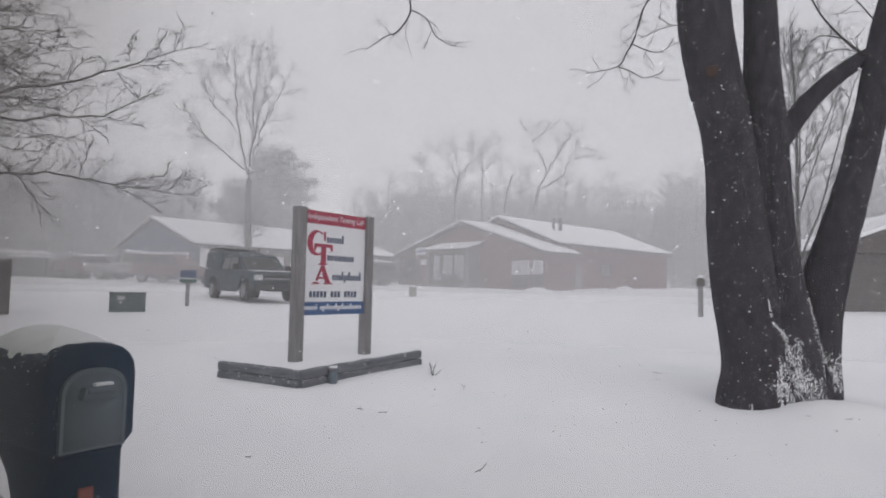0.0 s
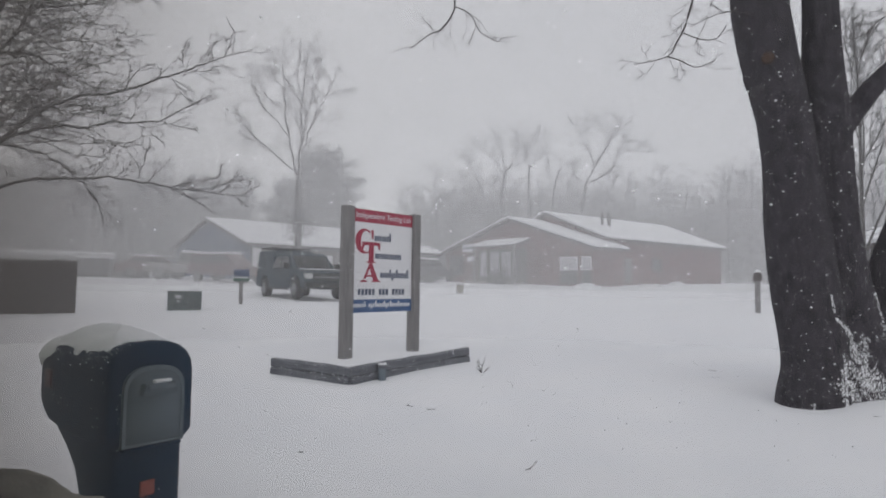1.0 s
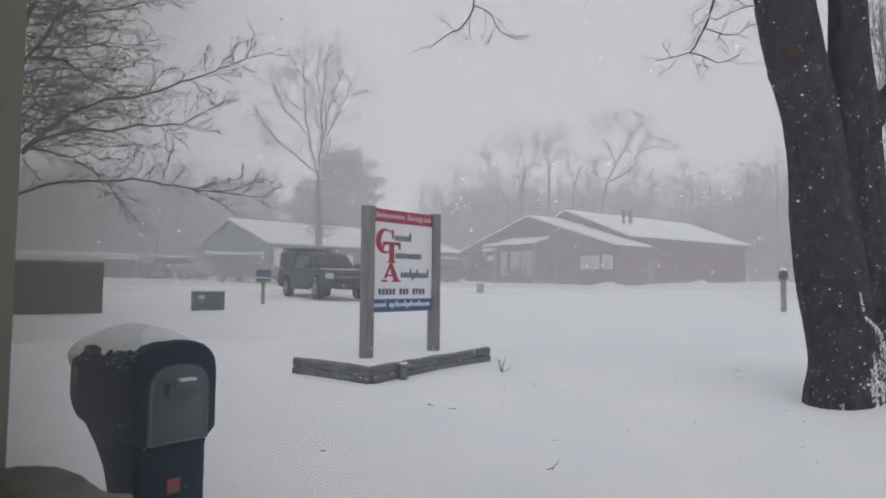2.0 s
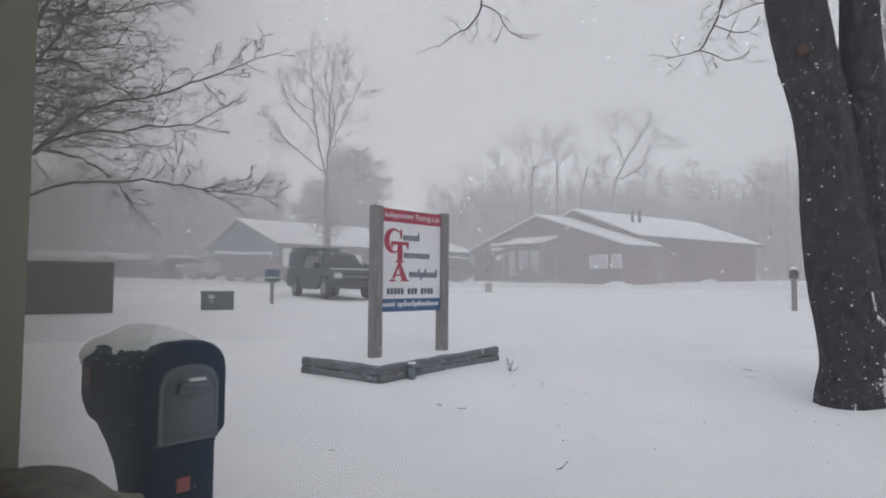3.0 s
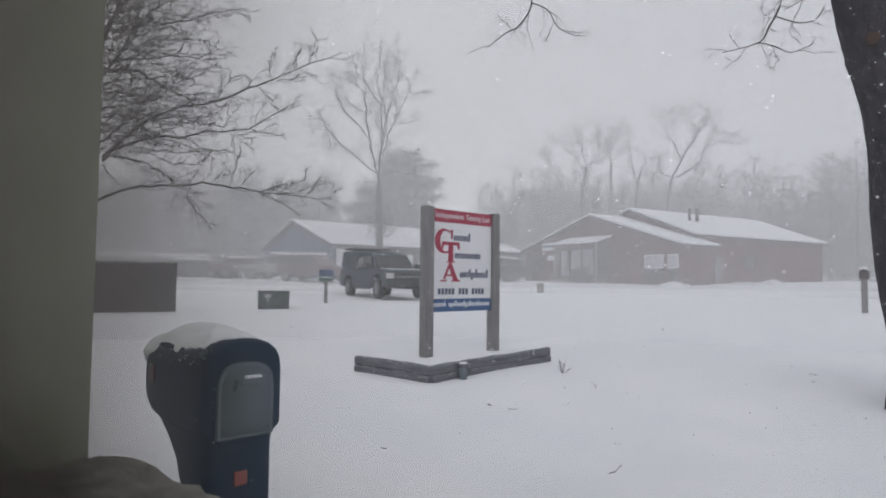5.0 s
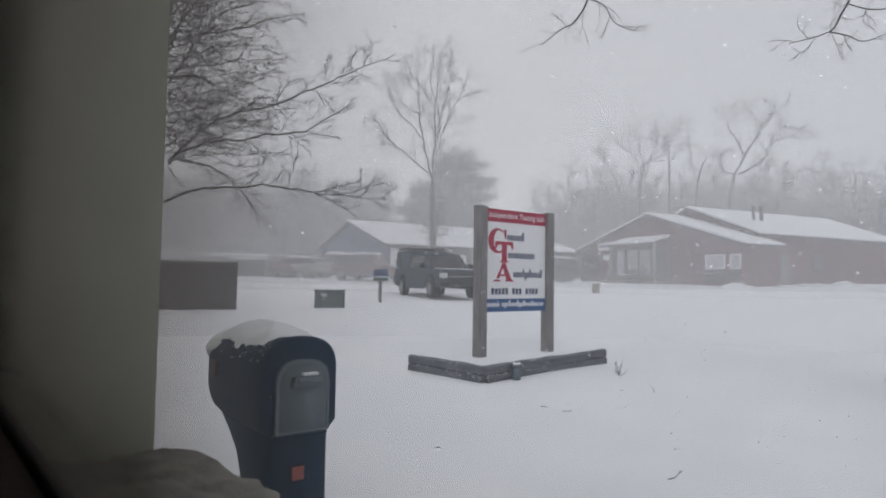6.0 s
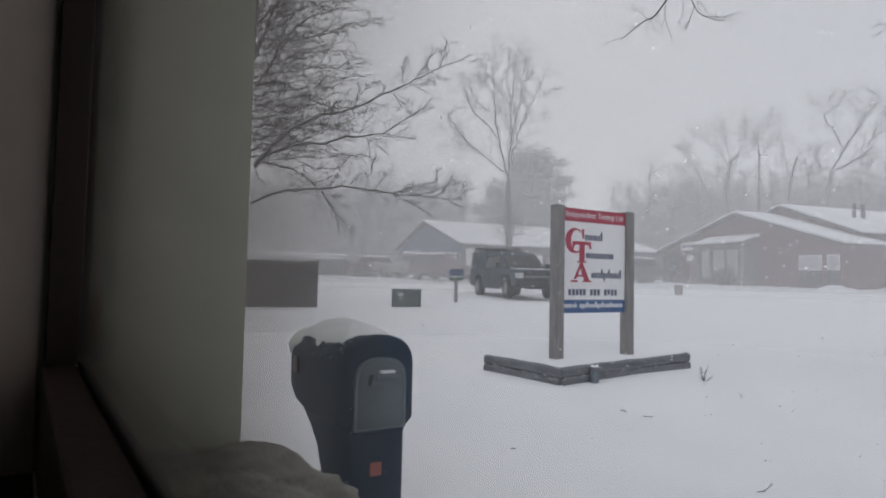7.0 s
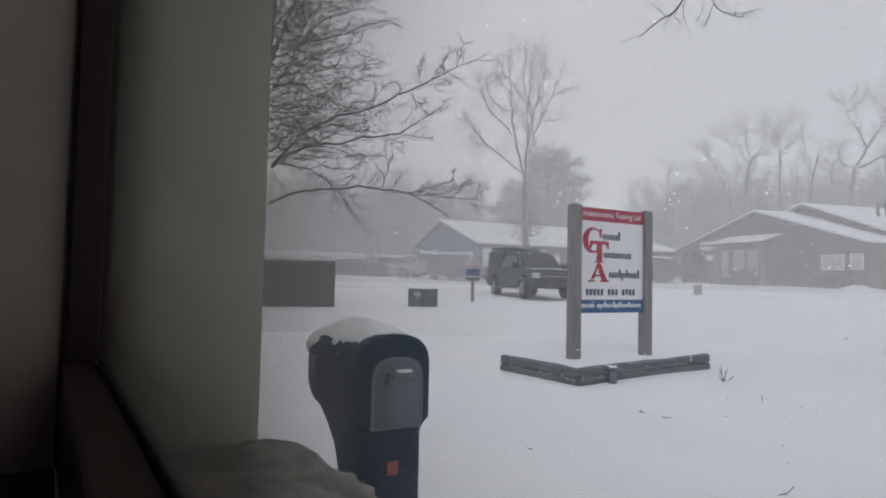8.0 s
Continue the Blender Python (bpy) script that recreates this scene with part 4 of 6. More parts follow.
def build_car(p, yaw, paint, kind, label, length=4.7):
    """A parked vehicle seen far off; x forward. kind: suv, pickup or sedan."""
    t = empty("parked_car", Matrix.Translation(p) @ Matrix.Rotation(radians(yaw), 4, "Z"), label, "car", "parked vehicles")
    a, b = length / 2, -length / 2
    part("body", side_body([(a, 0.4), (a, 0.8), (a - 0.1, 0.95), (b + 0.05, 1.0), (b, 0.45)], 0.9, 0.04), paint, t)
    if kind == "suv":
        cab = [(a - 1.1, 0.95), (a - 1.9, 1.65), (b + 0.25, 1.68), (b + 0.05, 1.0)]
    elif kind == "pickup":
        cab = [(a - 1.3, 0.95), (a - 1.9, 1.7), (b + 2.1, 1.72), (b + 1.9, 0.97)]
    else:
        cab = [(a - 1.2, 0.95), (a - 1.9, 1.4), (b + 1.2, 1.42), (b + 0.5, 0.97)]
    part("cabin", side_body(cab, 0.82, 0.18), paint, t)
    top = max(z for _, z in cab)
    for s in (-1, 1):
        pts = [(cab[0][0] - 0.3, 1.05), (cab[1][0] - 0.05, top - 0.12), (cab[2][0] + 0.1, top - 0.12), (cab[3][0] + 0.15, 1.05)]
        part("side_window", prism(pts, 0.02), DARKGLASS, t).matrix_basis = Matrix.Translation((0, s * 0.775 - 0.01, 0))
        for x in (a - 0.85, b + 0.9):
            build_wheel(t, x, s * 0.8, 0.34, 0.22)
    part("roof_snow", box(cab[2][0] + 0.05, cab[1][0] - 0.05, -0.62, 0.62, top + 0.002, top + 0.12, 0.04), SNOWCAP, t, "snow on the roof")
    if kind != "suv":
        part("hood_snow", box(a - 1.2, a - 0.15, -0.7, 0.7, 0.952, 1.03, 0.03), SNOWCAP, t, "snow on the bonnet")
    return t


build_car(on(-15.9, 37.2), -20, CARRED, "suv", "dark red parked wagon with a snowy roof", 4.9)
build_car(on(-19.4, 39.5), 15, CARSILVER, "pickup", "pale parked pickup with snow on it", 5.2)
build_car(on(-22.3, 40.3), 35, CARRED, "sedan", "small dark parked car under snow")
build_car(on(-4.6, 47.5), 60, CARDARK, "suv", "dark parked van by the red building", 4.8)


# ---- trees ----
def curve_through(pts, n=4):
    """Points on a smooth line through the given ones."""
    out = []
    for i in range(len(pts) - 1):
        a, b, c, d = pts[max(i - 1, 0)], pts[i], pts[i + 1], pts[min(i + 2, len(pts) - 1)]
        for k in range(n):
            t = k / n
            out.append(0.5 * (2 * b + (c - a) * t + (2 * a - 5 * b + 4 * c - d) * t * t + (3 * b - a - 3 * c + d) * t ** 3))
    return out + [pts[-1]]


def tilt_from(d, angle, rng):
    """d turned by the angle towards a random side."""
    s = d.cross(Vector((rng.uniform(-1, 1), rng.uniform(-1, 1), rng.uniform(-1, 1)))).normalized()
    return (d * math.cos(angle) + s * math.sin(angle)).normalized()


def wander(p, d, length, rng, crook, lift, n=5):
    pts = [p]
    for _ in range(n):
        d = (d + Vector((rng.gauss(0, crook), rng.gauss(0, crook), rng.gauss(0, crook) + lift))).normalized()
        p = p + d * (length / n)
        pts.append(p)
    return pts


def sprout(limbs, path, r, level, rng, counts, ratio, angle=(0.5, 1.0), lift=0.05, crook=0.18, least=0.004, first=0.15):
    """Side shoots along a path, and theirs in turn."""
    if level >= len(counts):
        return
    total = sum((b - a).length for a, b in zip(path, path[1:]))
    for i in range(counts[level]):
        t = first + (0.98 - first) * (i + rng.random()) / counts[level]
        k = min(int(t * (len(path) - 1)), len(path) - 2)
        f = t * (len(path) - 1) - k
        p = path[k].lerp(path[k + 1], f)
        d = (path[k + 1] - path[k]).normalized()
        nd = tilt_from(d, rng.uniform(*angle), rng)
        ln = total * ratio[level] * rng.uniform(0.55, 1.15) * (1.1 - 0.6 * t)
        rr = max(least * (1.7, 1.3, 1.0)[min(level, 2)], r * (1 - 0.7 * t) * 0.5)
        child = wander(p, nd, ln, rng, crook, lift, (5, 4, 3)[min(level, 2)])
        limbs.tube(child, rr, least * 0.4, 5 if level == 0 else 3)
        sprout(limbs, child, rr, level + 1, rng, counts, ratio, angle, lift, crook, least, 0.15)


def jag(path, rng, by):
    """The path with its inner points thrown off a little, as crooked wood is."""
    return [path[0]] + [p + Vector((rng.gauss(0, by), rng.gauss(0, by), rng.gauss(0, by))) for p in path[1:-1]] + [path[-1]]


def shoots(limbs, path, r, level, rng, gap, length, least, angle=(0.5, 1.05), crook=0.2, lift=0.04, first=0.12):
    """Side shoots along a path at a given spacing, and theirs in turn."""
    if level >= len(gap):
        return
    total = sum((b - a).length for a, b in zip(path, path[1:]))
    n = max(1, int(total * (1 - first) / gap[level] + rng.random()))
    for i in range(n):
        t = min(first + (1 - first) * (i + rng.random()) / n, 0.995)
        k = min(int(t * (len(path) - 1)), len(path) - 2)
        p = path[k].lerp(path[k + 1], t * (len(path) - 1) - k)
        d = (path[k + 1] - path[k]).normalized()
        ln = length[level] * rng.uniform(0.35, 1.1) * (1.05 - 0.5 * t)
        child = wander(p, tilt_from(d, rng.uniform(*angle), rng), ln, rng, crook, lift, (5, 4, 2)[level])
        rr = max(least * (1.5, 1.2, 1.0)[level], r * (1 - 0.7 * t) * 0.4)
        limbs.tube(child, rr, least * 0.55, 4 if level == 0 else 3)
        shoots(limbs, child, rr, level + 1, rng, gap, length, least, angle, crook, lift)


def sheet(yaw, elev, r):
    """A place at a horizontal distance r, yaw to the left, elevation over the lens."""
    a = radians(yaw)
    return Vector((-math.sin(a) * r, math.cos(a) * r, EYE + math.tan(radians(elev)) * r))


def build_left_tree():
    rng = random.Random(11)
    foot = gp(42.2, 14)
    thing = empty("bare_tree", Matrix(), "leafless tree with wide spreading dark branches", "tree", "bare trees")
    tr = Limbs()
    trunk = curve_through([foot - Vector((0, 0, 0.4)), sheet(42.2, 3, 14), sheet(41.6, 9, 14), sheet(41.2, 16, 14), sheet(40.6, 24, 14), sheet(39.6, 32, 14), sheet(39.0, 40, 14)])
    tr.tube(trunk[:17], 0.2, 0.11, 12)
    tr.tube(trunk[16:], 0.11, 0.03, 10)
    tr.mesh("trunk", TWIG, thing)
    crown = Limbs()
    # yaw and elevation along each limb, and its thickness at the root
    main = (
        (((40.4, 6.3), (38.6, 7.2), (36.7, 7.6), (34.7, 7.9), (32.5, 8.1), (30.2, 8.0), (28.1, 7.7), (26.1, 7.6), (24.1, 7.4), (21.5, 7.3)), 0.042),
        (((28.1, 7.7), (26.4, 8.3), (24.3, 8.8), (23.9, 9.9)), 0.012),
        (((26.4, 7.6), (24.3, 7.9), (23.1, 8.6), (22.3, 9.0)), 0.012),
        (((30.4, 8.1), (30.0, 9.5), (29.8, 10.8)), 0.008),
        (((28.4, 7.8), (26.1, 6.9), (24.4, 5.8)), 0.01),
        (((40.2, 9.7), (37.5, 9.7), (36.0, 8.9), (34.7, 8.0), (33.8, 7.0), (32.9, 5.7), (31.9, 4.8)), 0.02),
        (((34.3, 7.7), (33.4, 7.2), (32.5, 6.6)), 0.01),
        (((40.2, 9.4), (39.2, 10.5), (37.5, 11.3), (35.8, 11.8), (34.1, 11.9), (32.6, 12.5), (30.8, 12.7), (29.0, 13.0), (27.8, 13.8), (26.5, 14.7), (25.3, 15.3)), 0.045),
        (((30.8, 12.7), (29.8, 12.1), (28.5, 11.3)), 0.01),
        (((29.0, 13.0), (27.5, 12.8), (26.0, 12.6)), 0.008),
        (((40.2, 9.6), (38.7, 11.3), (37.0, 13.0), (34.9, 14.2), (32.6, 14.8), (30.6, 15.6), (29.1, 16.4), (27.1, 17.3), (25.6, 18.0), (23.8, 18.9), (21.6, 19.7)), 0.05),
        (((27.1, 17.3), (27.3, 18.4), (27.1, 19.6)), 0.01),
        (((25.6, 17.9), (25.0, 19.3), (24.6, 20.3)), 0.012),
        (((23.9, 18.9), (23.5, 20.1), (23.3, 21.1)), 0.01),
        (((26.6, 17.2), (25.2, 17.5), (24.7, 18.0)), 0.009),
        (((28.1, 16.6), (27.3, 15.4), (26.0, 14.8)), 0.009),
        (((31.6, 15.2), (30.9, 16.6), (29.7, 17.4)), 0.012),
        (((40.3, 16.4), (38.2, 16.8), (36.7, 16.2), (35.4, 15.5), (33.7, 15.1), (31.6, 15.0)), 0.03),
        (((40.3, 16.1), (39.0, 18.3), (38.2, 19.9), (36.6, 20.5), (34.6, 21.0), (32.9, 21.8), (31.3, 22.3), (29.2, 22.8)), 0.035),
        (((39.0, 18.3), (38.1, 20.7), (37.9, 22.3), (37.8, 24.2)), 0.035),
        (((40.5, 18.4), (39.5, 21.4), (38.4, 23.3), (37.7, 24.4)), 0.035),
        (((40.3, 12.1), (38.8, 14.5), (37.6, 15.4), (36.2, 15.9)), 0.02),
        (((40.2, 12.9), (38.0, 12.6), (36.6, 13.0), (34.4, 13.8)), 0.02),
        (((40.2, 9.9), (38.7, 10.1), (37.0, 10.4), (35.0, 9.7), (32.8, 9.7)), 0.014),
        (((40.2, 9.1), (39.6, 8.3), (39.0, 7.6)), 0.01),
        (((38.2, 19.9), (36.9, 21.5), (35.4, 22.5), (33.6, 23.1), (32.4, 23.4)), 0.02),
        (((37.9, 22.3), (35.9, 23.1), (34.2, 23.7), (32.9, 24.4)), 0.018),
        (((39.6, 17.4), (37.2, 17.8), (35.3, 18.3), (33.3, 18.4), (31.8, 19.2)), 0.02),
        (((40.2, 13.6), (38.3, 14.0), (36.1, 15.1), (34.5, 16.4), (32.7, 17.2)), 0.02),
        (((37.0, 13.0), (35.4, 13.4), (33.4, 13.6), (31.6, 14.1)), 0.016),
        (((40.3, 10.9), (38.8, 12.5), (37.8, 14.0), (36.4, 15.3), (34.7, 17.1)), 0.016),
        (((40.6, 19), (38.5, 22.5), (36.0, 26), (32.5, 29)), 0.04),
        (((40.6, 21), (37.2, 24.8), (34.5, 27.2), (31.2, 28.5)), 0.03),
    )
    for ctl, r in main:
        k = rng.uniform(-0.5, 0.9)
        n = len(ctl) - 1
        path = jag(curve_through([sheet(y, e, 14 + k * j / n) for j, (y, e) in enumerate(ctl)], 3), rng, 0.012)
        crown.tube(path, r * 0.8, 0.007, 6)
        if r > 0.013:
            shoots(crown, path, r * 0.5, 0, rng, (0.15, 0.14, 0.13), (0.9, 0.42, 0.2), 0.0053, (0.45, 0.95), 0.15, 0.05)
        else:
            shoots(crown, path, r * 0.5, 0, rng, (0.1, 0.1), (0.5, 0.24), 0.0053, (0.45, 0.9), 0.15, 0.06)
    # finer limbs filling the inner crown
    for j in range(66):
        e0 = 10.0 + 0.28 * j + rng.uniform(-0.5, 0.5)
        y1, e1 = rng.uniform(30.5, 38.0), e0 + rng.uniform(-2.0, 3.5)
        k = rng.uniform(-1.6, 1.6)
        path = jag(curve_through([sheet(40.9, e0, 14), sheet(39.4, e0 + rng.uniform(-0.5, 1.2), 14 + 0.3 * k), sheet((39 + y1) / 2, (e0 + e1) / 2 + rng.uniform(-0.8, 0.8), 14 + 0.7 * k), sheet(y1, e1, 14 + k)], 4), rng, 0.02)
        crown.tube(path, 0.013, 0.005, 5)
        shoots(crown, path, 0.008, 0, rng, (0.18, 0.15, 0.14), (0.8, 0.4, 0.19), 0.005, (0.5, 1.1), 0.22, 0.04)
    crown.mesh("crown", TWIG, thing, "tangle of thin bare twigs")


build_left_tree()


def bare_tree(foot, height, rng, fork=0.35, spread=0.5, limbs_n=7, radius=0.2, lean=0.0, gap=(0.4, 0.28, 0.22), least=0.009, label="tall leafless tree in the snow haze", material=None, crook=0.12, lift=0.1):
    thing = empty("bare_tree", Matrix.Translation(foot), label, "tree", "bare trees")
    material = material or FARTWIG
    o = Vector((0, 0, -0.4))
    top = Vector((lean * height, 0, height * 0.96))
    path = curve_through([o, Vector((lean * 0.2 * height, rng.uniform(-0.2, 0.2), height * 0.3)), Vector((lean * 0.6 * height, rng.uniform(-0.4, 0.4), height * 0.65)), top], 5)
    tr = Limbs()
    tr.tube(path, radius, 0.03, 10)
    tr.mesh("trunk", material, thing)
    crown = Limbs()
    g = height / 14
    for i in range(limbs_n):
        t = fork + (0.85 - fork) * (i + rng.random() * 0.6) / limbs_n
        k = int(t * (len(path) - 1))
        p = path[k].lerp(path[k + 1], t * (len(path) - 1) - k)
        az = i * 2.4 + rng.uniform(-0.5, 0.5)
        d = Vector((math.cos(az) * spread, math.sin(az) * spread, 1 - 0.3 * spread)).normalized()
        ln = height * (1 - t) * rng.uniform(0.7, 1.0)
        limb = wander(p, d, ln, rng, crook, lift, 8)
        r = radius * (1 - t) * 0.55
        crown.tube(limb, r, 0.01, 6)
        shoots(crown, limb, r, 0, rng, tuple(q * g for q in gap), (2.3 * g, 1.0 * g, 0.5 * g), least, (0.4, 1.0), crook * 1.3, 0.05)
    shoots(crown, path[len(path) // 2:], radius * 0.3, 0, rng, tuple(q * g for q in gap), (2.0 * g, 1.0 * g, 0.5 * g), least, (0.3, 0.9), crook * 1.3, 0.06)
    crown.mesh("crown", material, thing, "fine bare twigs")
    return thing


def limbed_tree(foot, r, trunk, limbs_ctl, label, rng, gap, length, least, depth, thin=1.0):
    """A leafless tree whose limbs run through given directions; r: its distance."""
    thing = empty("bare_tree", Matrix.Translation(foot), label, "tree", "bare trees")
    tr = Limbs()
    ctl, thick = trunk
    tr.tube(curve_through([Vector((0, 0, -0.4))] + [sheet(y, e, r) - foot for y, e in ctl], 5), thick * 1.2, thick * 0.8, 12)
    tr.mesh("trunk", FARTWIG, thing)
    crown = Limbs()
    for ctl, thick in limbs_ctl:
        n = len(ctl) - 1
        k = rng.uniform(-depth, depth)
        path = jag(curve_through([sheet(y, e, r + k * j / n) - foot for j, (y, e) in enumerate(ctl)], 3), rng, 0.03)
        crown.tube(path, thick * thin, 0.012, 6)
        shoots(crown, path, thick * 0.4, 0, rng, gap, length, least, (0.4, 0.95), 0.17, 0.06)
    crown.mesh("crown", FARTWIG, thing, "fine bare twigs")
    return thing


TALL_LIMBS = (
        (((17.2, 0.1), (17.3, 4.1), (17.4, 7.0), (17.4, 9.0)), 0.2),
        (((17.4, 9.0), (17.3, 11.0), (17.2, 12.6), (17.3, 14.2), (17.2, 16.1), (17.0, 18.1), (16.9, 19.6), (16.7, 20.7)), 0.11),
        (((17.5, 9.4), (17.9, 10.8), (18.3, 12.6), (18.6, 14.6), (18.8, 16.1), (18.9, 17.7), (19.1, 19.4), (19.0, 20.3)), 0.1),
        (((17.8, 9.8), (19.0, 10.7), (20.3, 11.8), (21.5, 12.7), (22.5, 14.1), (22.8, 14.6)), 0.075),
        (((18.4, 12.8), (19.6, 14.2), (20.6, 15.1), (21.2, 16.1), (21.5, 17.0), (21.8, 17.6)), 0.06),
        (((18.6, 15.0), (19.9, 15.6), (20.7, 16.4), (21.0, 17.2), (21.2, 18.0)), 0.045),
        (((17.3, 13.4), (17.8, 14.2), (18.3, 15.2), (18.6, 16.1)), 0.04),
        (((17.3, 15.6), (18.1, 16.7), (18.7, 17.6), (19.5, 18.4), (19.9, 19.3)), 0.05),
        (((17.1, 11.4), (16.8, 12.6), (16.3, 14.0), (15.7, 15.2), (15.0, 16.6), (14.4, 17.7), (13.9, 18.9)), 0.075),
        (((17.1, 12.2), (16.9, 13.8), (16.7, 15.2), (16.2, 16.6), (15.8, 18.1), (15.6, 19.4)), 0.05),
        (((16.1, 14.2), (14.9, 14.3), (13.7, 14.5)), 0.03),
        (((17.0, 11.0), (16.4, 11.8), (15.6, 12.2)), 0.03),
        (((16.9, 17.1), (16.4, 18.1), (15.9, 19.4), (15.9, 20.5)), 0.04),
        (((18.9, 16.7), (19.6, 17.4), (20.1, 18.6), (20.2, 19.5)), 0.04),
        (((20.9, 12.1), (22.1, 13.3), (23.6, 13.4)), 0.035),
        (((20.5, 11.8), (21.7, 12.3), (22.7, 12.7)), 0.03),
        (((15.2, 16.2), (14.4, 16.8), (13.5, 17.1)), 0.03),
        (((17.2, 16.1), (17.7, 17.7), (17.5, 19.2), (17.4, 20.1)), 0.045),
)
OPEN_LIMBS = (
        (((-8.2, 6.1), (-8.4, 7.8), (-8.6, 9.1)), 0.2),
        (((-8.6, 9.1), (-9.2, 10.2), (-9.8, 11.3), (-10.5, 12.3), (-10.8, 13.0), (-11.8, 13.9), (-12.5, 14.1)), 0.15),
        (((-8.8, 9.1), (-10.0, 9.6), (-10.9, 10.4), (-11.1, 11.2), (-11.9, 11.7), (-13.1, 11.7), (-13.8, 11.5)), 0.14),
        (((-9.3, 10.6), (-8.8, 11.9), (-8.2, 12.9), (-8.0, 13.9), (-7.3, 14.2)), 0.1),
        (((-8.6, 9.1), (-7.8, 9.5), (-7.4, 10.1), (-7.6, 10.8), (-8.4, 11.3)), 0.08),
        (((-10.7, 12.7), (-10.3, 13.5), (-9.6, 14.3), (-8.7, 14.7)), 0.07),
        (((-11.2, 11.2), (-11.6, 12.1), (-12.4, 12.6), (-13.5, 12.3)), 0.07),
        (((-8.4, 6.6), (-9.1, 7.5), (-10.0, 8.0), (-10.7, 7.8)), 0.06),
        (((-10.7, 12.6), (-11.4, 13.4), (-11.6, 14.3), (-10.9, 14.9)), 0.06),
        (((-8.1, 13.3), (-8.9, 13.9), (-9.8, 13.8)), 0.05),
)
WOOD_LIMBS = (
    (
        (((-1.1, 6.0), (-1.1, 8.4), (-1.4, 10.2)), 0.22),
        (((-1.4, 10.2), (-2.2, 11.3), (-2.6, 12.7), (-2.3, 13.9)), 0.13),
        (((-1.2, 9.9), (-0.5, 11.1), (0.5, 11.9), (1.4, 12.6)), 0.1),
        (((-1.4, 10.2), (-0.9, 12.0), (-0.6, 13.3)), 0.1),
        (((-1.4, 10.4), (-2.7, 10.9), (-3.9, 12.3), (-4.3, 13.3)), 0.09),
        (((-1.1, 8.4), (-1.9, 9.4), (-2.7, 9.6)), 0.05),
        (((-1.1, 7.8), (0.1, 9.2), (1.1, 9.7), (2.4, 11.1)), 0.07),
    ),
    (
        (((-3.5, 6.0), (-3.5, 8.8), (-3.5, 10.8)), 0.14),
        (((-3.5, 10.8), (-3.4, 12.1), (-3.6, 13.4)), 0.1),
        (((-3.5, 10.3), (-4.2, 11.6), (-4.9, 12.0)), 0.05),
        (((-3.5, 10.6), (-2.7, 11.9), (-2.2, 12.4)), 0.05),
    ),
    (
        (((-5.6, 6.4), (-5.8, 8.7), (-6.2, 10.2)), 0.12),
        (((-6.2, 10.2), (-6.8, 10.8), (-7.5, 11.1)), 0.07),
        (((-5.8, 8.7), (-5.4, 10.0), (-5.3, 11.2)), 0.06),
    ),
    (
        (((-0.0, 5.8), (0.5, 7.9), (1.4, 9.8)), 0.1),
        (((1.4, 9.8), (2.1, 11.1), (2.9, 11.6)), 0.06),
        (((0.7, 8.4), (1.9, 8.7), (3.5, 9.8)), 0.06),
        (((0.3, 7.4), (-0.2, 8.7), (-0.4, 9.7)), 0.05),
    ),
)


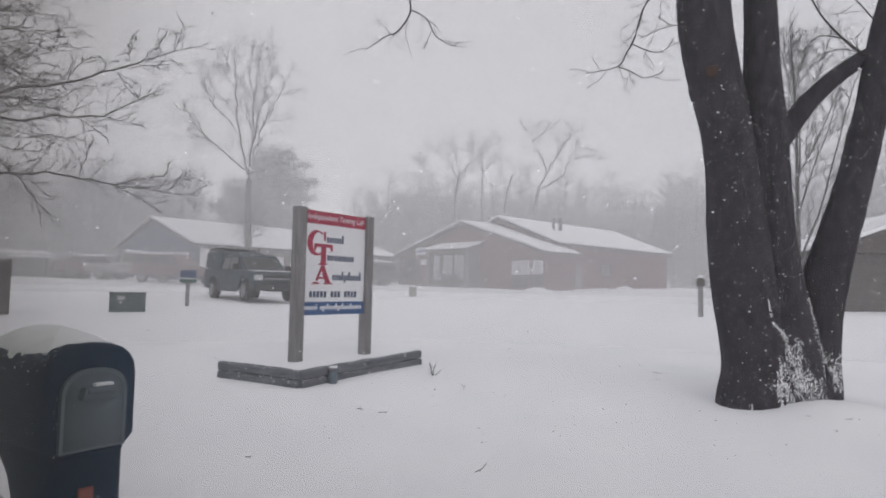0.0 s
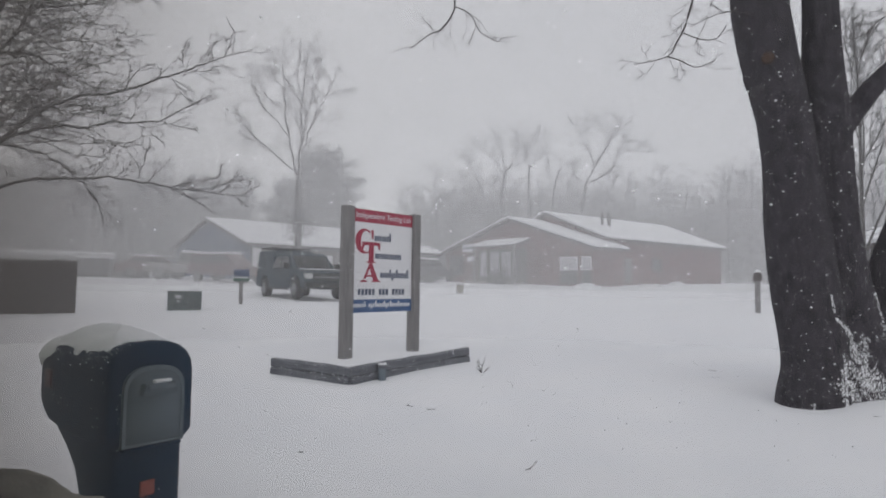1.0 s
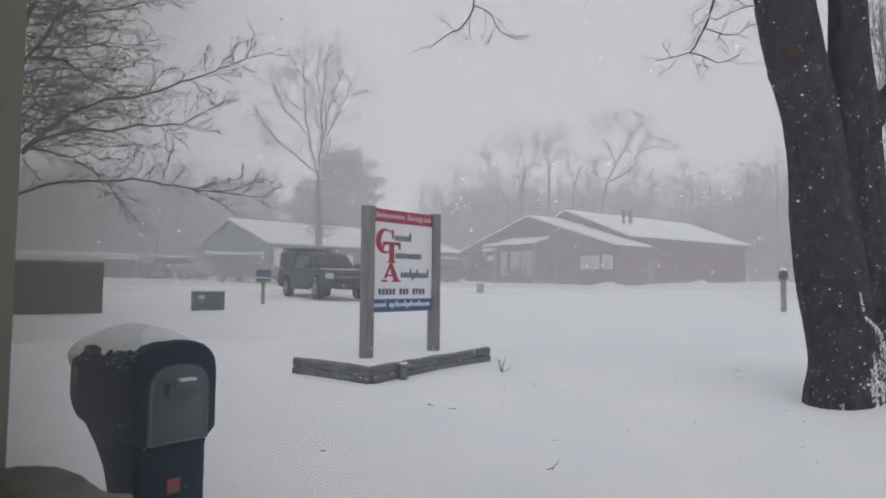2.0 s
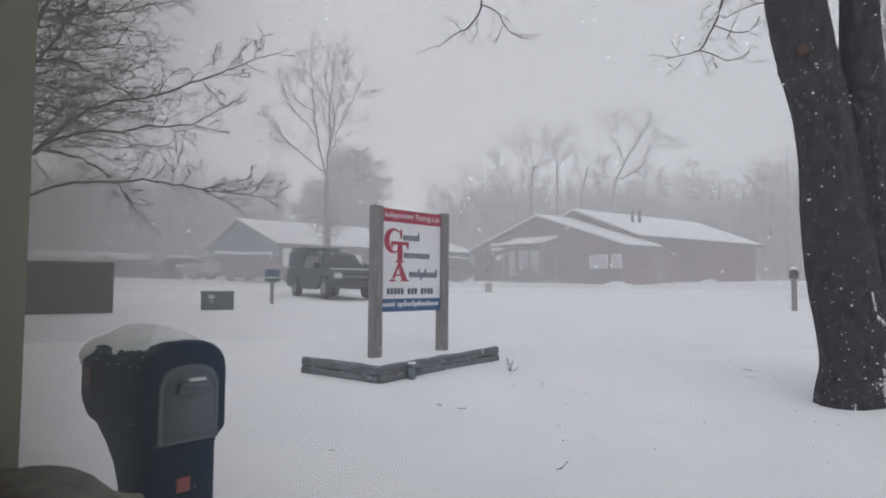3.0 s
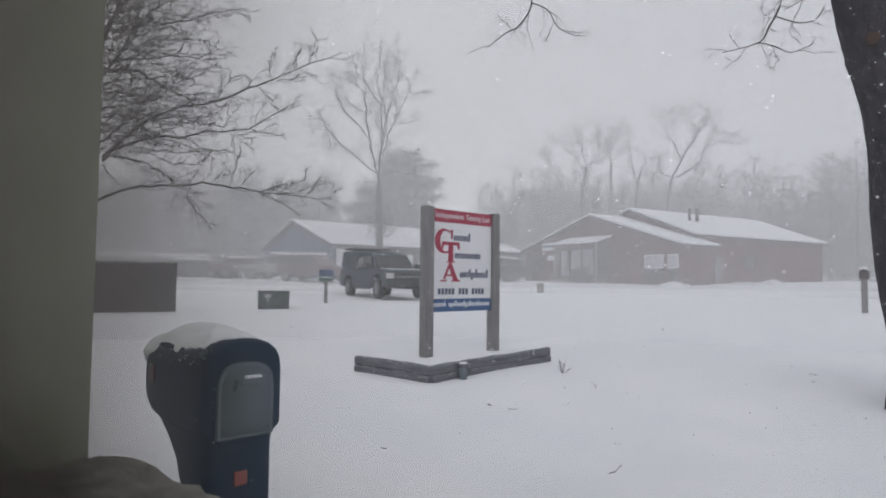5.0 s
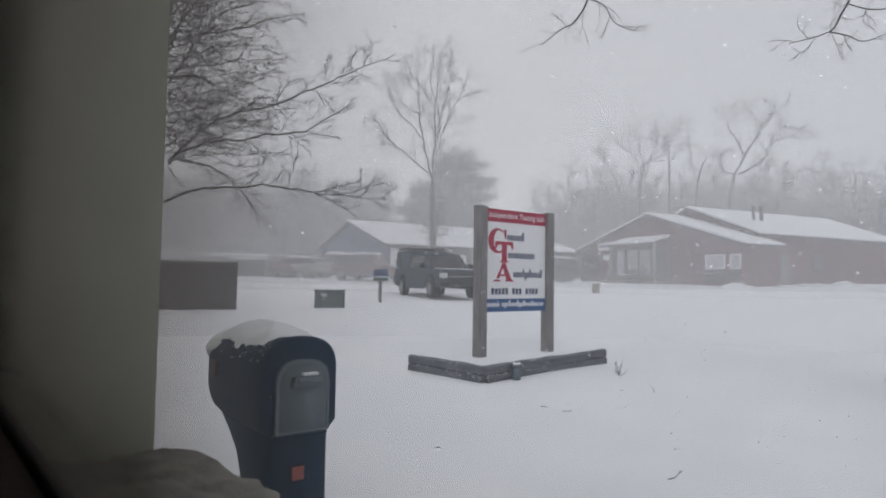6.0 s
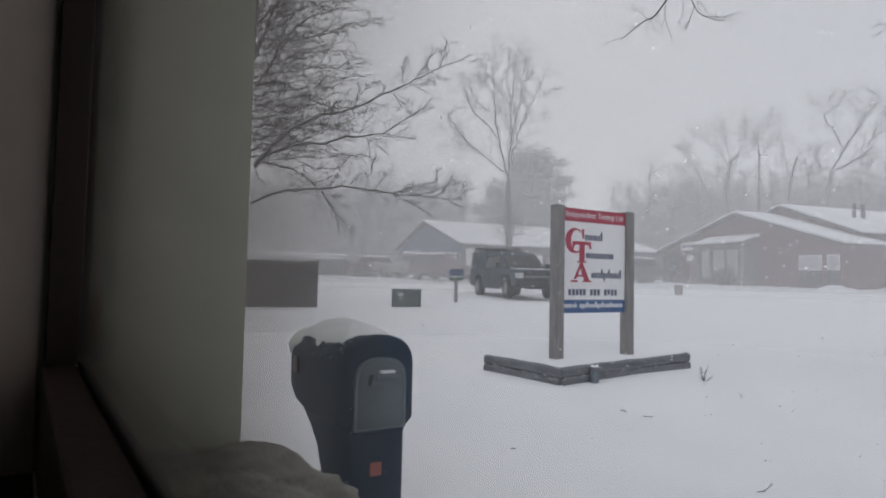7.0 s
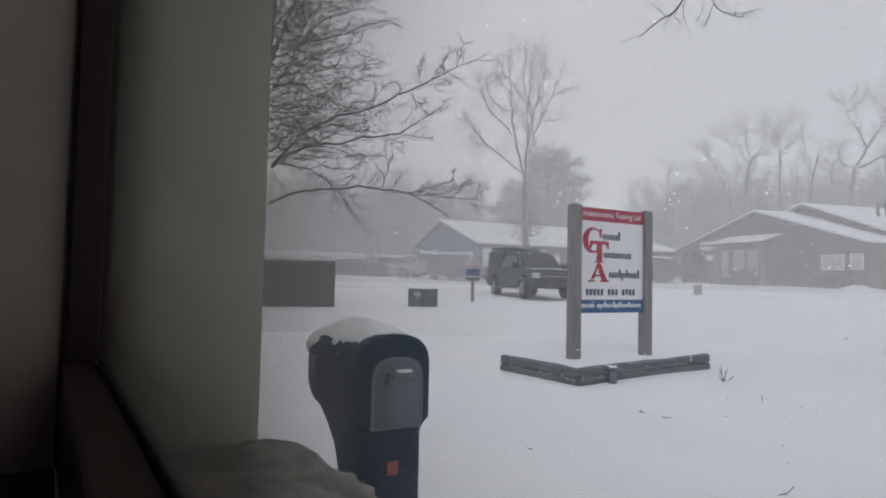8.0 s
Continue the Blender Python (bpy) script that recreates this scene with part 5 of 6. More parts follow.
def build_far_trees():
    rng = random.Random(5)
    # tall tree before the blue building, forking low into steep limbs
    thing = limbed_tree(gp(17.2, 39.5), 39.5, TALL_LIMBS[0], TALL_LIMBS[1:], "tall leafless tree with steep forking limbs", rng, (0.32, 0.28, 0.26), (1.9, 1.0, 0.5), 0.0115, 1.8, 0.66)
    # dry leaves hanging on its lower trunk
    bm = bmesh.new()
    for _ in range(1500):
        a = rng.uniform(0, 6.28)
        z = rng.gauss(3.75, 0.62)
        q = abs(rng.gauss(0, 0.6)) * (1.25 - abs(z - 3.7) * 0.35)
        p = Vector((math.cos(a) * q, math.sin(a) * q, z))
        s = rng.uniform(0.03, 0.085)
        d1 = Vector((rng.uniform(-1, 1), rng.uniform(-1, 1), rng.uniform(-1, 1))).normalized() * s
        d2 = d1.cross(Vector((rng.uniform(-1, 1), rng.uniform(-1, 1), rng.uniform(-1, 1)))).normalized() * s * 0.6
        bm.faces.new([bm.verts.new(v) for v in (p - d1, p - d2, p + d1, p + d2)])
    part("dry_leaves", bm, FARTWIG, thing, "clump of withered leaves on the trunk")
    # trees behind the red building
    for rows, r in zip(WOOD_LIMBS, (66, 68, 67, 65)):
        foot = gp(rows[0][0][0][0], r)
        limbed_tree(foot, r, rows[0], rows[1:], "leafless tree fading in snow haze", rng, (0.38, 0.33, 0.32), (2.9, 1.4, 0.7), 0.0175, 2.5, 0.62)
    limbed_tree(gp(-8.1, 62), 62, OPEN_LIMBS[0], OPEN_LIMBS[1:], "open-crowned leafless tree with crooked limbs", rng, (0.36, 0.31, 0.29), (2.3, 1.15, 0.6), 0.018, 2.2, 0.8)
    soft = "leafless tree fading in snow haze"
    behind = [bare_tree(gp(yaw, r), h, rng, 0.15, 0.9, 10, 0.11, rng.uniform(-0.04, 0.04), (0.4, 0.36, 0.34), 0.0175, soft, None, 0.15, 0.02) for yaw, r, h in ((3.2, 76, 10.5), (-2.4, 78, 12.5), (-6.6, 80, 11))]
    for i, (yaw, r, h) in enumerate(((5.4, 80, 9), (1.2, 78, 11.5), (-0.8, 82, 12), (-4.4, 79, 12), (6.8, 78, 7.5), (-8.6, 84, 9))):
        k = i % 3
        copy_thing(behind[k], Matrix.Translation(gp(yaw, r)) @ Matrix.Rotation(i * 2.1, 4, "Z") @ Matrix.Scale(h / (10.5, 12.5, 11)[k], 4))
    # woods at the far right edge, behind the blue building and far to its side
    wood = [bare_tree(gp(yaw, r), h, rng, 0.12, 0.95, 10, 0.13, 0.0, (0.4, 0.36, 0.34), 0.0175, soft, None, 0.16, 0.02) for yaw, r, h in ((-18.6, 74, 8.5), (-20.3, 68, 11), (-22.0, 66, 13))]
    for i, (yaw, r, h) in enumerate(((-23.8, 70, 14), (-26.0, 66, 14), (-28.5, 70, 14), (-36.5, 60, 13), (12.0, 84, 8), (26.5, 88, 10), (30.5, 86, 11), (33.5, 88, 12), (36.5, 85, 12), (40.0, 86, 13))):
        k = i % 3
        copy_thing(wood[k], Matrix.Translation(gp(yaw, r)) @ Matrix.Rotation(i * 1.7, 4, "Z") @ Matrix.Scale(h / (8.5, 11, 13)[k], 4))
    # slim tree seen between the stems of the big one
    bare_tree(gp(-29.6, 30), 12.0, rng, 0.18, 0.42, 12, 0.11, -0.02, (0.34, 0.26, 0.22), 0.0095, "slim leafless tree with upswept branches", None, 0.07, 0.1)


def build_far_woods():
    """The woods all round, too far off to count: stems and twigs in one mesh."""
    rng = random.Random(17)
    w = Limbs()
    for i in range(1000):
        yaw = rng.uniform(-48, 56)
        r = rng.uniform(92, 125)
        thick = 0.6 if 8 < yaw < 21 else 1.0
        h = rng.uniform(4, 17) * thick
        foot = gp(yaw, r)
        top = foot + Vector((rng.gauss(0, 0.5), rng.gauss(0, 0.5), h))
        w.tube([foot - Vector((0, 0, 0.5)), foot.lerp(top, 0.5) + Vector((rng.gauss(0, 0.2), 0, 0)), top], 0.11, 0.03, 4)
        for _ in range(int(150 * thick)):
            t = rng.uniform(0.06, 1) ** 0.8
            a = rng.uniform(0, 6.28)
            q = abs(rng.gauss(0, 1.5)) * (1.1 - 0.5 * t)
            p = foot.lerp(top, t) + Vector((math.cos(a) * q, math.sin(a) * q, rng.gauss(0, 0.5)))
            d = Vector((math.cos(a) * 0.7 + rng.gauss(0, 0.4), math.sin(a) * 0.7 + rng.gauss(0, 0.4), rng.uniform(0.1, 1.3))).normalized()
            w.tube([p, p + d * rng.uniform(0.9, 2.6)], rng.uniform(0.04, 0.085), 0.0, 3)
    tagged(w.mesh("far_woods", FARTWIG), "grey band of bare woods lost in falling snow", "woods", kind="stuff")


build_far_woods()


build_far_trees()


def build_pine(foot, height, width, rng, label, boughs_n=70, low=0.18):
    thing = empty("pine_tree", Matrix.Translation(foot), label, "tree", "pine trees")
    tr = Limbs()
    tr.tube([Vector((0, 0, -0.4)), Vector((0.1, 0, height * 0.5)), Vector((0, 0, height))], 0.28, 0.05, 10)
    tr.mesh("trunk", FARTWIG, thing)
    vs, fs = [], []
    boughs = Limbs()
    for i in range(boughs_n):
        t = low + (1 - low) * (i + 6 * rng.random()) / (boughs_n + 5)
        z = height * t
        reach = width * (1.0 if t < 0.7 else 1.0 - 0.45 * ((t - 0.7) / 0.3) ** 2) * rng.choice((0.55, 0.75, 0.9, 1.0, 1.1, 1.45))
        az = rng.uniform(0, 6.28)
        path = wander(Vector((0, 0, z)), Vector((math.cos(az), math.sin(az), rng.uniform(0.0, 0.35))).normalized(), reach, rng, 0.1, 0.02, 6)
        boughs.tube(path, 0.045, 0.012, 4)
        for j in range(int(170 * reach / width)):
            u = 0.3 + 0.7 * rng.random() ** 0.8
            k = min(int(u * 6), 5)
            p = path[k].lerp(path[k + 1], u * 6 - k) + Vector((rng.gauss(0, 0.36), rng.gauss(0, 0.36), rng.gauss(0.05, 0.26)))
            a = Vector((rng.gauss(0, 0.7) + 0.6 * math.cos(az), rng.gauss(0, 0.7) + 0.6 * math.sin(az), rng.uniform(-0.1, 0.9))).normalized() * rng.uniform(0.2, 0.45)
            b = a.cross(Vector((rng.uniform(-1, 1), rng.uniform(-1, 1), rng.uniform(-1, 1)))).normalized() * 0.06
            n = len(vs)
            vs += [tuple(p - b), tuple(p + b), tuple(p + a)]
            fs.append((n, n + 1, n + 2))
    boughs.mesh("boughs", FARTWIG, thing)
    me = bpy.data.meshes.new("needles")
    me.from_pydata(vs, [], fs)
    me.materials.append(NEEDLE)
    ob = new("needles", me)
    ob.parent = thing
    tagged(ob, "dark green needle tufts")


build_pine(gp(15.1, 65.5), 12.7, 2.9, random.Random(3), "dense dark pine fading in snow haze", 170)
build_pine(gp(18.3, 63.5), 8.6, 1.9, random.Random(9), "smaller dark pine beside the tall one", 100, 0.25)


# ---- the big tree with three stems ----
def stem_mesh(ctl, r, shrink, name, parent, seed, snow=None):
    """A thick stem with furrowed bark; ctl: yaw, elevation, relative half width."""
    pts = curve_through([sheet(y, e, r) for y, e, _ in ctl], 8)
    rad = curve_through([Vector((w * shrink * r, 0, 0)) for _, _, w in ctl], 8)
    bm = bmesh.new()
    n = 56
    rings = []
    for i, (p, w) in enumerate(zip(pts, rad)):
        d = (pts[min(i + 1, len(pts) - 1)] - pts[max(i - 1, 0)]).normalized()
        a = d.cross(Vector((0, 1, 0))).normalized()
        b = d.cross(a)
        ring = []
        for k in range(n):
            q = 2 * math.pi * k / n
            c, s = math.cos(q), math.sin(q)
            h = p.z
            ww = w.x * (1 + 0.05 * noise.noise((c * 1.2 + seed, s * 1.2, h * 0.8)))
            ww += 0.016 * noise.noise((c * 7 + seed, s * 7, h * 1.6)) + 0.008 * noise.noise((c * 16, s * 16 + seed, h * 5))
            low = max(0, 0.55 - (h - 0.25))
            ww *= 1 + 0.15 * low * low * (1 + 0.8 * math.sin(3 * q + seed))
            ring.append(bm.verts.new(p + a * (ww * c) + b * (ww * s)))
        rings.append(ring)
    for i in range(len(rings) - 1):
        for k in range(n):
            k2 = (k + 1) % n
            f = bm.faces.new((rings[i][k], rings[i][k2], rings[i + 1][k2], rings[i + 1][k]))
    bm.normal_update()
    if snow:
        top, dense, side, count = snow
        rng = random.Random(int(seed * 10))
        vs, fs = [], []
        low = [f for f in bm.faces if f.calc_center_median().z < 3.6 and f.normal.y < 0.1]
        while len(fs) < count * 6:
            f = rng.choice(low)
            c = f.calc_center_median()
            lean = f.normal.dot(side)
            g = noise.noise((c.x * 9, c.y * 9, c.z * 3 + seed)) + 0.35 * noise.noise((c.x * 40, c.y * 40, c.z * 18 + seed))
            want = g + dense * (top - c.z) / top + 1.3 * (lean - 0.85)
            clump = want > 0.35 and c.z < top
            if not clump and rng.random() > 0.05:
                continue
            q = rng.random()
            a, b = f.verts[0].co.lerp(f.verts[1].co, q), f.verts[3].co.lerp(f.verts[2].co, q)
            p = a.lerp(b, rng.random())
            e1 = (f.verts[1].co - f.verts[0].co).normalized()
            e2 = f.normal.cross(e1)
            sz = rng.uniform(0.003, 0.011) if clump else rng.uniform(0.0025, 0.007)
            n = len(vs)
            for k in range(6):
                w = k * math.pi / 3 + rng.uniform(-0.3, 0.3)
                d = sz * rng.uniform(0.6, 1.2)
                vs.append(tuple(p + e1 * (math.cos(w) * d * 0.75) + e2 * (math.sin(w) * d * 2.2) - f.normal * 0.004))
            vs.append(tuple(p + f.normal * sz * 0.6))
            fs += [(n + k, n + (k + 1) % 6, n + 6) for k in range(6)]
        me = bpy.data.meshes.new("bark_snow")
        me.from_pydata(vs, [], fs)
        me.materials.append(SNOWCAP)
        me.polygons.foreach_set("use_smooth", [True] * len(fs))
        ob = new("bark_snow", me)
        ob.parent = parent
        tagged(ob, "windblown snow caught in the bark")
    return part(name, bm, BARK, parent, "", True)


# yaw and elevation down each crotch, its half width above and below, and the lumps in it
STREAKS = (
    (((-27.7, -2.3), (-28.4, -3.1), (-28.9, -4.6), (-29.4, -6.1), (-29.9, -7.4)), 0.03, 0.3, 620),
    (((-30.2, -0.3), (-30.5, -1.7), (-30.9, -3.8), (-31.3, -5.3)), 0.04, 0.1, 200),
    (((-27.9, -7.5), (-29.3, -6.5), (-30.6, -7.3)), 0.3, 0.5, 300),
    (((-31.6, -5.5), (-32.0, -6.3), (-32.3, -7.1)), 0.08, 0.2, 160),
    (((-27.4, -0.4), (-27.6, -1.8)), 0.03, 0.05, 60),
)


def build_maple():
    thing = empty("maple_tree", Matrix(), "large dark leafless tree with three stems in snow", "tree")
    side = Vector((0.75, -0.65, 0.1)).normalized()
    left_side = Vector((-0.1, -0.98, 0.1)).normalized()
    stem_mesh(((-26.29, -11.5, 0.066), (-26.2, -8.5, 0.0622), (-26.27, -5.47, 0.0582), (-25.67, 0.0, 0.0599), (-25.08, 5.57, 0.0546), (-24.66, 11.18, 0.048), (-23.89, 15.81, 0.05), (-23.27, 18.52, 0.0515), (-22.67, 22.5, 0.0533), (-22.44, 26.3, 0.051), (-21.8, 35.0, 0.045), (-21.0, 46, 0.035)), 7.15, 0.72, "stem", thing, 1.7, (0.85, 0.5, side, 3200))
    stem_mesh(((-28.7, -11.0, 0.075), (-28.7, -8.0, 0.068), (-28.64, -4.41, 0.0625), (-28.17, 0.05, 0.0486), (-27.76, 4.6, 0.0405), (-27.47, 9.15, 0.0412), (-27.25, 13.7, 0.0415), (-27.1, 18.06, 0.0344), (-27.03, 23.1, 0.0309), (-26.7, 34.5, 0.027), (-26.2, 45, 0.02)), 7.4, 0.69, "stem", thing, 5.2, (1.0, 0.75, left_side, 3200))
    stem_mesh(((-30.3, -10.2, 0.058), (-30.44, -7.6, 0.0535), (-30.49, -4.29, 0.049), (-31.0, 0.11, 0.0463), (-32.2, 4.5, 0.0376), (-33.38, 8.8, 0.033), (-34.28, 12.94, 0.0311), (-35.1, 16.93, 0.03), (-35.95, 20.7, 0.0285), (-38.2, 28, 0.029), (-41, 37, 0.022)), 7.8, 0.64, "stem", thing, 9.4, (0.85, 0.6, left_side, 1500))
    # windblown snow packed into the crotches, lying on the bark
    vs, fs = [], []
    for ob in thing.children:
        if ob.name.startswith("stem"):
            n = len(vs)
            vs += [tuple(v.co) for v in ob.data.vertices]
            fs += [[n + k for k in p.vertices] for p in ob.data.polygons]
    bark = BVHTree.FromPolygons(vs, fs)
    rng = random.Random(77)
    vs, fs = [], []
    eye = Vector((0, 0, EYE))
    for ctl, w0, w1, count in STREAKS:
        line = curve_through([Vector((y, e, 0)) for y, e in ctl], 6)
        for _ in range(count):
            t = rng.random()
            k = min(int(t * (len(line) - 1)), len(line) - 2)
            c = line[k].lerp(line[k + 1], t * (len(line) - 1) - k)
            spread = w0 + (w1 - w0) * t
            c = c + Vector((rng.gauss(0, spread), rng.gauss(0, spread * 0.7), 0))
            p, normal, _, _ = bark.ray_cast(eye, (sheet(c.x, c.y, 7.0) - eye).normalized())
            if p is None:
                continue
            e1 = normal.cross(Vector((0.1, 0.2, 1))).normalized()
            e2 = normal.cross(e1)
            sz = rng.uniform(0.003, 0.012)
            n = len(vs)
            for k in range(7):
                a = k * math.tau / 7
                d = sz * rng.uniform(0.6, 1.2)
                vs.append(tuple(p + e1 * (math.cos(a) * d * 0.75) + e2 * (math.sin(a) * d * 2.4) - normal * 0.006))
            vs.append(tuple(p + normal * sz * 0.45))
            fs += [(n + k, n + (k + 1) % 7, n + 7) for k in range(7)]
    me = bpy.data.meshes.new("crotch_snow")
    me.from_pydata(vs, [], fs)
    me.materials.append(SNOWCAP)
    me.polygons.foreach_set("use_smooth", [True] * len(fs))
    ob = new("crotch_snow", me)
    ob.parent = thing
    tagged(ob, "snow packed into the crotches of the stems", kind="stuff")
    limb = Limbs()
    limb.tube(curve_through([sheet(-27.9, 11.6, 7.45), sheet(-28.6, 12.7, 7.5), sheet(-30.36, 15.0, 7.6), sheet(-32.3, 16.7, 7.7), sheet(-34.4, 17.9, 7.8)], 5), 0.125, 0.075, 16)
    limb.mesh("limb", BARK, thing)
    # snow along the limb's back
    cap = Limbs()
    cap.tube(curve_through([sheet(-29.0, 14.1, 7.5), sheet(-30.3, 15.9, 7.6), sheet(-32.2, 17.4, 7.7), sheet(-33.8, 18.3, 7.75)], 5), 0.012, 0.008, 8)
    cap.mesh("limb_snow", SNOWCAP, thing, "line of snow on the limb")
    bm = bmesh.new()
    bmesh.ops.create_icosphere(bm, subdivisions=4, radius=1)
    for v in bm.verts:
        v.co *= 1 + 0.2 * noise.noise(v.co * 2.3) + 0.05 * noise.noise(v.co * 8)
        v.co = Vector((v.co.x * 0.07, v.co.y * 0.12, v.co.z * 0.21))
    part("burl", bm, BARK, thing, "", True).matrix_basis = Matrix.Translation(sheet(-22.1, 17.2, 7.1))
    # scar of a lost branch
    knot = part("knot", lathe([(0.075, -0.04), (0.08, 0.0), (0.062, 0.02), (0.04, 0.012), (0.02, 0.02)], 18), SCAR, thing, "pale scar of a lost branch", True)
    c = sheet(-23.3, 17.6, 7.15)
    knot.matrix_basis = look(c - Vector((c.x, c.y, 0)).normalized() * 0.275, (0, 0, c.z - 0.6)) @ Matrix.Rotation(radians(180), 4, "Y") @ Matrix.Diagonal((0.75, 0.75, 0.6, 1))
    rng = random.Random(21)
    twigs = Limbs()
    main = (
        ((-21.8, 30, 7.1), (-14, 31, 6.6), (-4, 29, 6.2), (3.0, 26.5, 6.0), (3.5, 24, 6.0), (4.7, 22.4, 6.0), (5.7, 22.0, 6.0), (7.6, 20.7, 6.0)),
        ((3.4, 24.2, 6.0), (2.0, 23.6, 6.0), (1.1, 22.2, 6.0), (-0.2, 21.5, 6.0)),
        ((-22.2, 24.2, 7.0), (-20.2, 25.2, 6.8), (-18, 24.2, 6.6), (-17.0, 21.6, 6.5), (-16.3, 20.4, 6.5), (-15.5, 19.3, 6.5), (-12.7, 18.9, 6.5)),
        ((-15.5, 19.3, 6.5), (-16.7, 18.8, 6.5), (-17.8, 18.2, 6.45), (-19.4, 18.6, 6.4)),
        ((-16.8, 21.0, 6.5), (-18.3, 20.3, 6.5), (-19.5, 20.3, 6.45), (-20.2, 21.2, 6.4)),
        ((-22.4, 21.6, 6.9), (-20.7, 22.1, 6.8), (-19.2, 22.0, 6.7), (-17.4, 21.4, 6.6)),
        ((-34.2, 17.9, 7.7), (-33.1, 19.0, 7.6), (-31.6, 20.9, 7.5), (-30.7, 22.6, 7.4), (-29.8, 25, 7.3)),
        ((-32.7, 19.4, 7.55), (-31.2, 19.8, 7.5), (-30.0, 18.9, 7.4), (-28.8, 18.4, 7.2)),
        ((-34.2, 18.0, 7.7), (-32.7, 18.6, 7.5), (-31.2, 18.4, 7.4), (-30.2, 17.6, 7.3)),
        ((-35.0, 20.0, 7.8), (-33.6, 22.0, 7.6), (-32.6, 22.6, 7.4), (-31.2, 22.4, 7.2)),
    )
    for i, ctl in enumerate(main):
        path = curve_through([sheet(*q) for q in ctl], 4)
        r = (0.05, 0.006, 0.017, 0.006, 0.006, 0.006, 0.018, 0.008, 0.006, 0.008)[i]
        if i == 0:
            twigs.tube(path[:15], r, 0.01, 8)
            path = path[14:]
            r = 0.01
        twigs.tube(path, r, 0.003, 6)
        shoots(twigs, path, r * 0.6, 0, rng, (0.1, 0.1, 0.09), (0.42, 0.22, 0.1), 0.0023, (0.5, 1.05), 0.22, 0.0, 0.1)
    twigs.mesh("crown", TWIG, thing, "thin bare twigs")


build_maple()


# ---- small things in the snow ----
def build_weed(p, size, rng, name="dry_weed", label="small dry weed stalk sticking out of the snow"):
    w = Limbs()
    for _ in range(5):
        d = Vector((rng.uniform(-0.8, 0.8), rng.uniform(-0.8, 0.8), 0.9)).normalized()
        path = wander(Vector((0, 0, -0.02)), d, size * rng.uniform(0.6, 1.2), rng, 0.25, 0.0, 5)
        w.tube(path, 0.004, 0.0025, 4)
        sprout(w, path, 0.004, 0, rng, (3,), (0.35,), (0.5, 1.1), 0, 0.2, 0.002)
    ob = w.mesh(name, TWIG)
    ob.matrix_basis = Matrix.Translation(p)
    tagged(ob, label, "plant")


def build_stick(p, yaw, length, rng):
    w = Limbs()
    path = wander(Vector((-length / 2, 0, 0.004)), Vector((1, 0, 0.03)), length, rng, 0.12, 0.0, 6)
    w.tube(path, 0.0026, 0.0015, 5)
    sprout(w, path, 0.004, 0, rng, (2,), (0.3,), (0.5, 0.9), 0.1, 0.1, 0.002)
    ob = w.mesh("fallen_twig", TWIG)
    ob.matrix_basis = turned(p, yaw)
    tagged(ob, "thin fallen twig lying on the snow", "twig", "fallen twigs")


def build_litter():
    rng = random.Random(8)
    build_weed(on(-0.09, 8.09), 0.27, rng)
    for x, y, yaw, ln in ((0.3, 4.41, 50, 0.16), (2.98, 8.43, -30, 0.3), (-0.51, 6.07, 40, 0.18), (-0.77, 6.12, -60, 0.12), (0.28, 7.21, 80, 0.14), (3.35, 5.72, -40, 0.1), (3.6, 5.6, 20, 0.07), (2.75, 7.9, -20, 0.12), (-1.35, 4.6, 10, 0.08)):
        build_stick(on(x, y), yaw, ln, rng)
    # lumps of snow thrown up along the red building
    for i, (yaw, r, s) in enumerate(((-8.6, 37.6, 0.36), (-9.6, 37.9, 0.2), (-13.5, 41.5, 0.2), (-14.5, 42, 0.2), (-16.2, 43.5, 0.32), (-12.0, 40, 0.17))):
        bm = bmesh.new()
        bmesh.ops.create_icosphere(bm, subdivisions=4, radius=1)
        for v in bm.verts:
            v.co *= 1 + 0.25 * noise.noise(v.co * 1.7 + Vector((i * 5.1, 0, 0))) + 0.08 * noise.noise(v.co * 5)
            v.co = Vector((v.co.x * s * 2.2, v.co.y * s * 1.3, v.co.z * s))
        ob = tagged(link("snow_heap", bm, SNOW, smooth=True), "heap of thrown-up snow by the building", "snow", "snow heaps by the building")
        ob.matrix_basis = turned(gp(yaw, r) - Vector((0, 0, 0.1 * s)), -45)


build_litter()
build_dumpster()
for yaw, r, w, h in ((31.2, 47, 1.6, 1.3), (30.0, 46, 1.2, 1.0), (35.6, 50, 1.5, 1.4), (9.5, 49, 0.9, 1.2), (5.6, 43.5, 0.8, 1.1), (-0.8, 42.3, 0.8, 1.3)):
    build_bush(gp(yaw, r), w, h, random.Random(int(yaw * 10)))


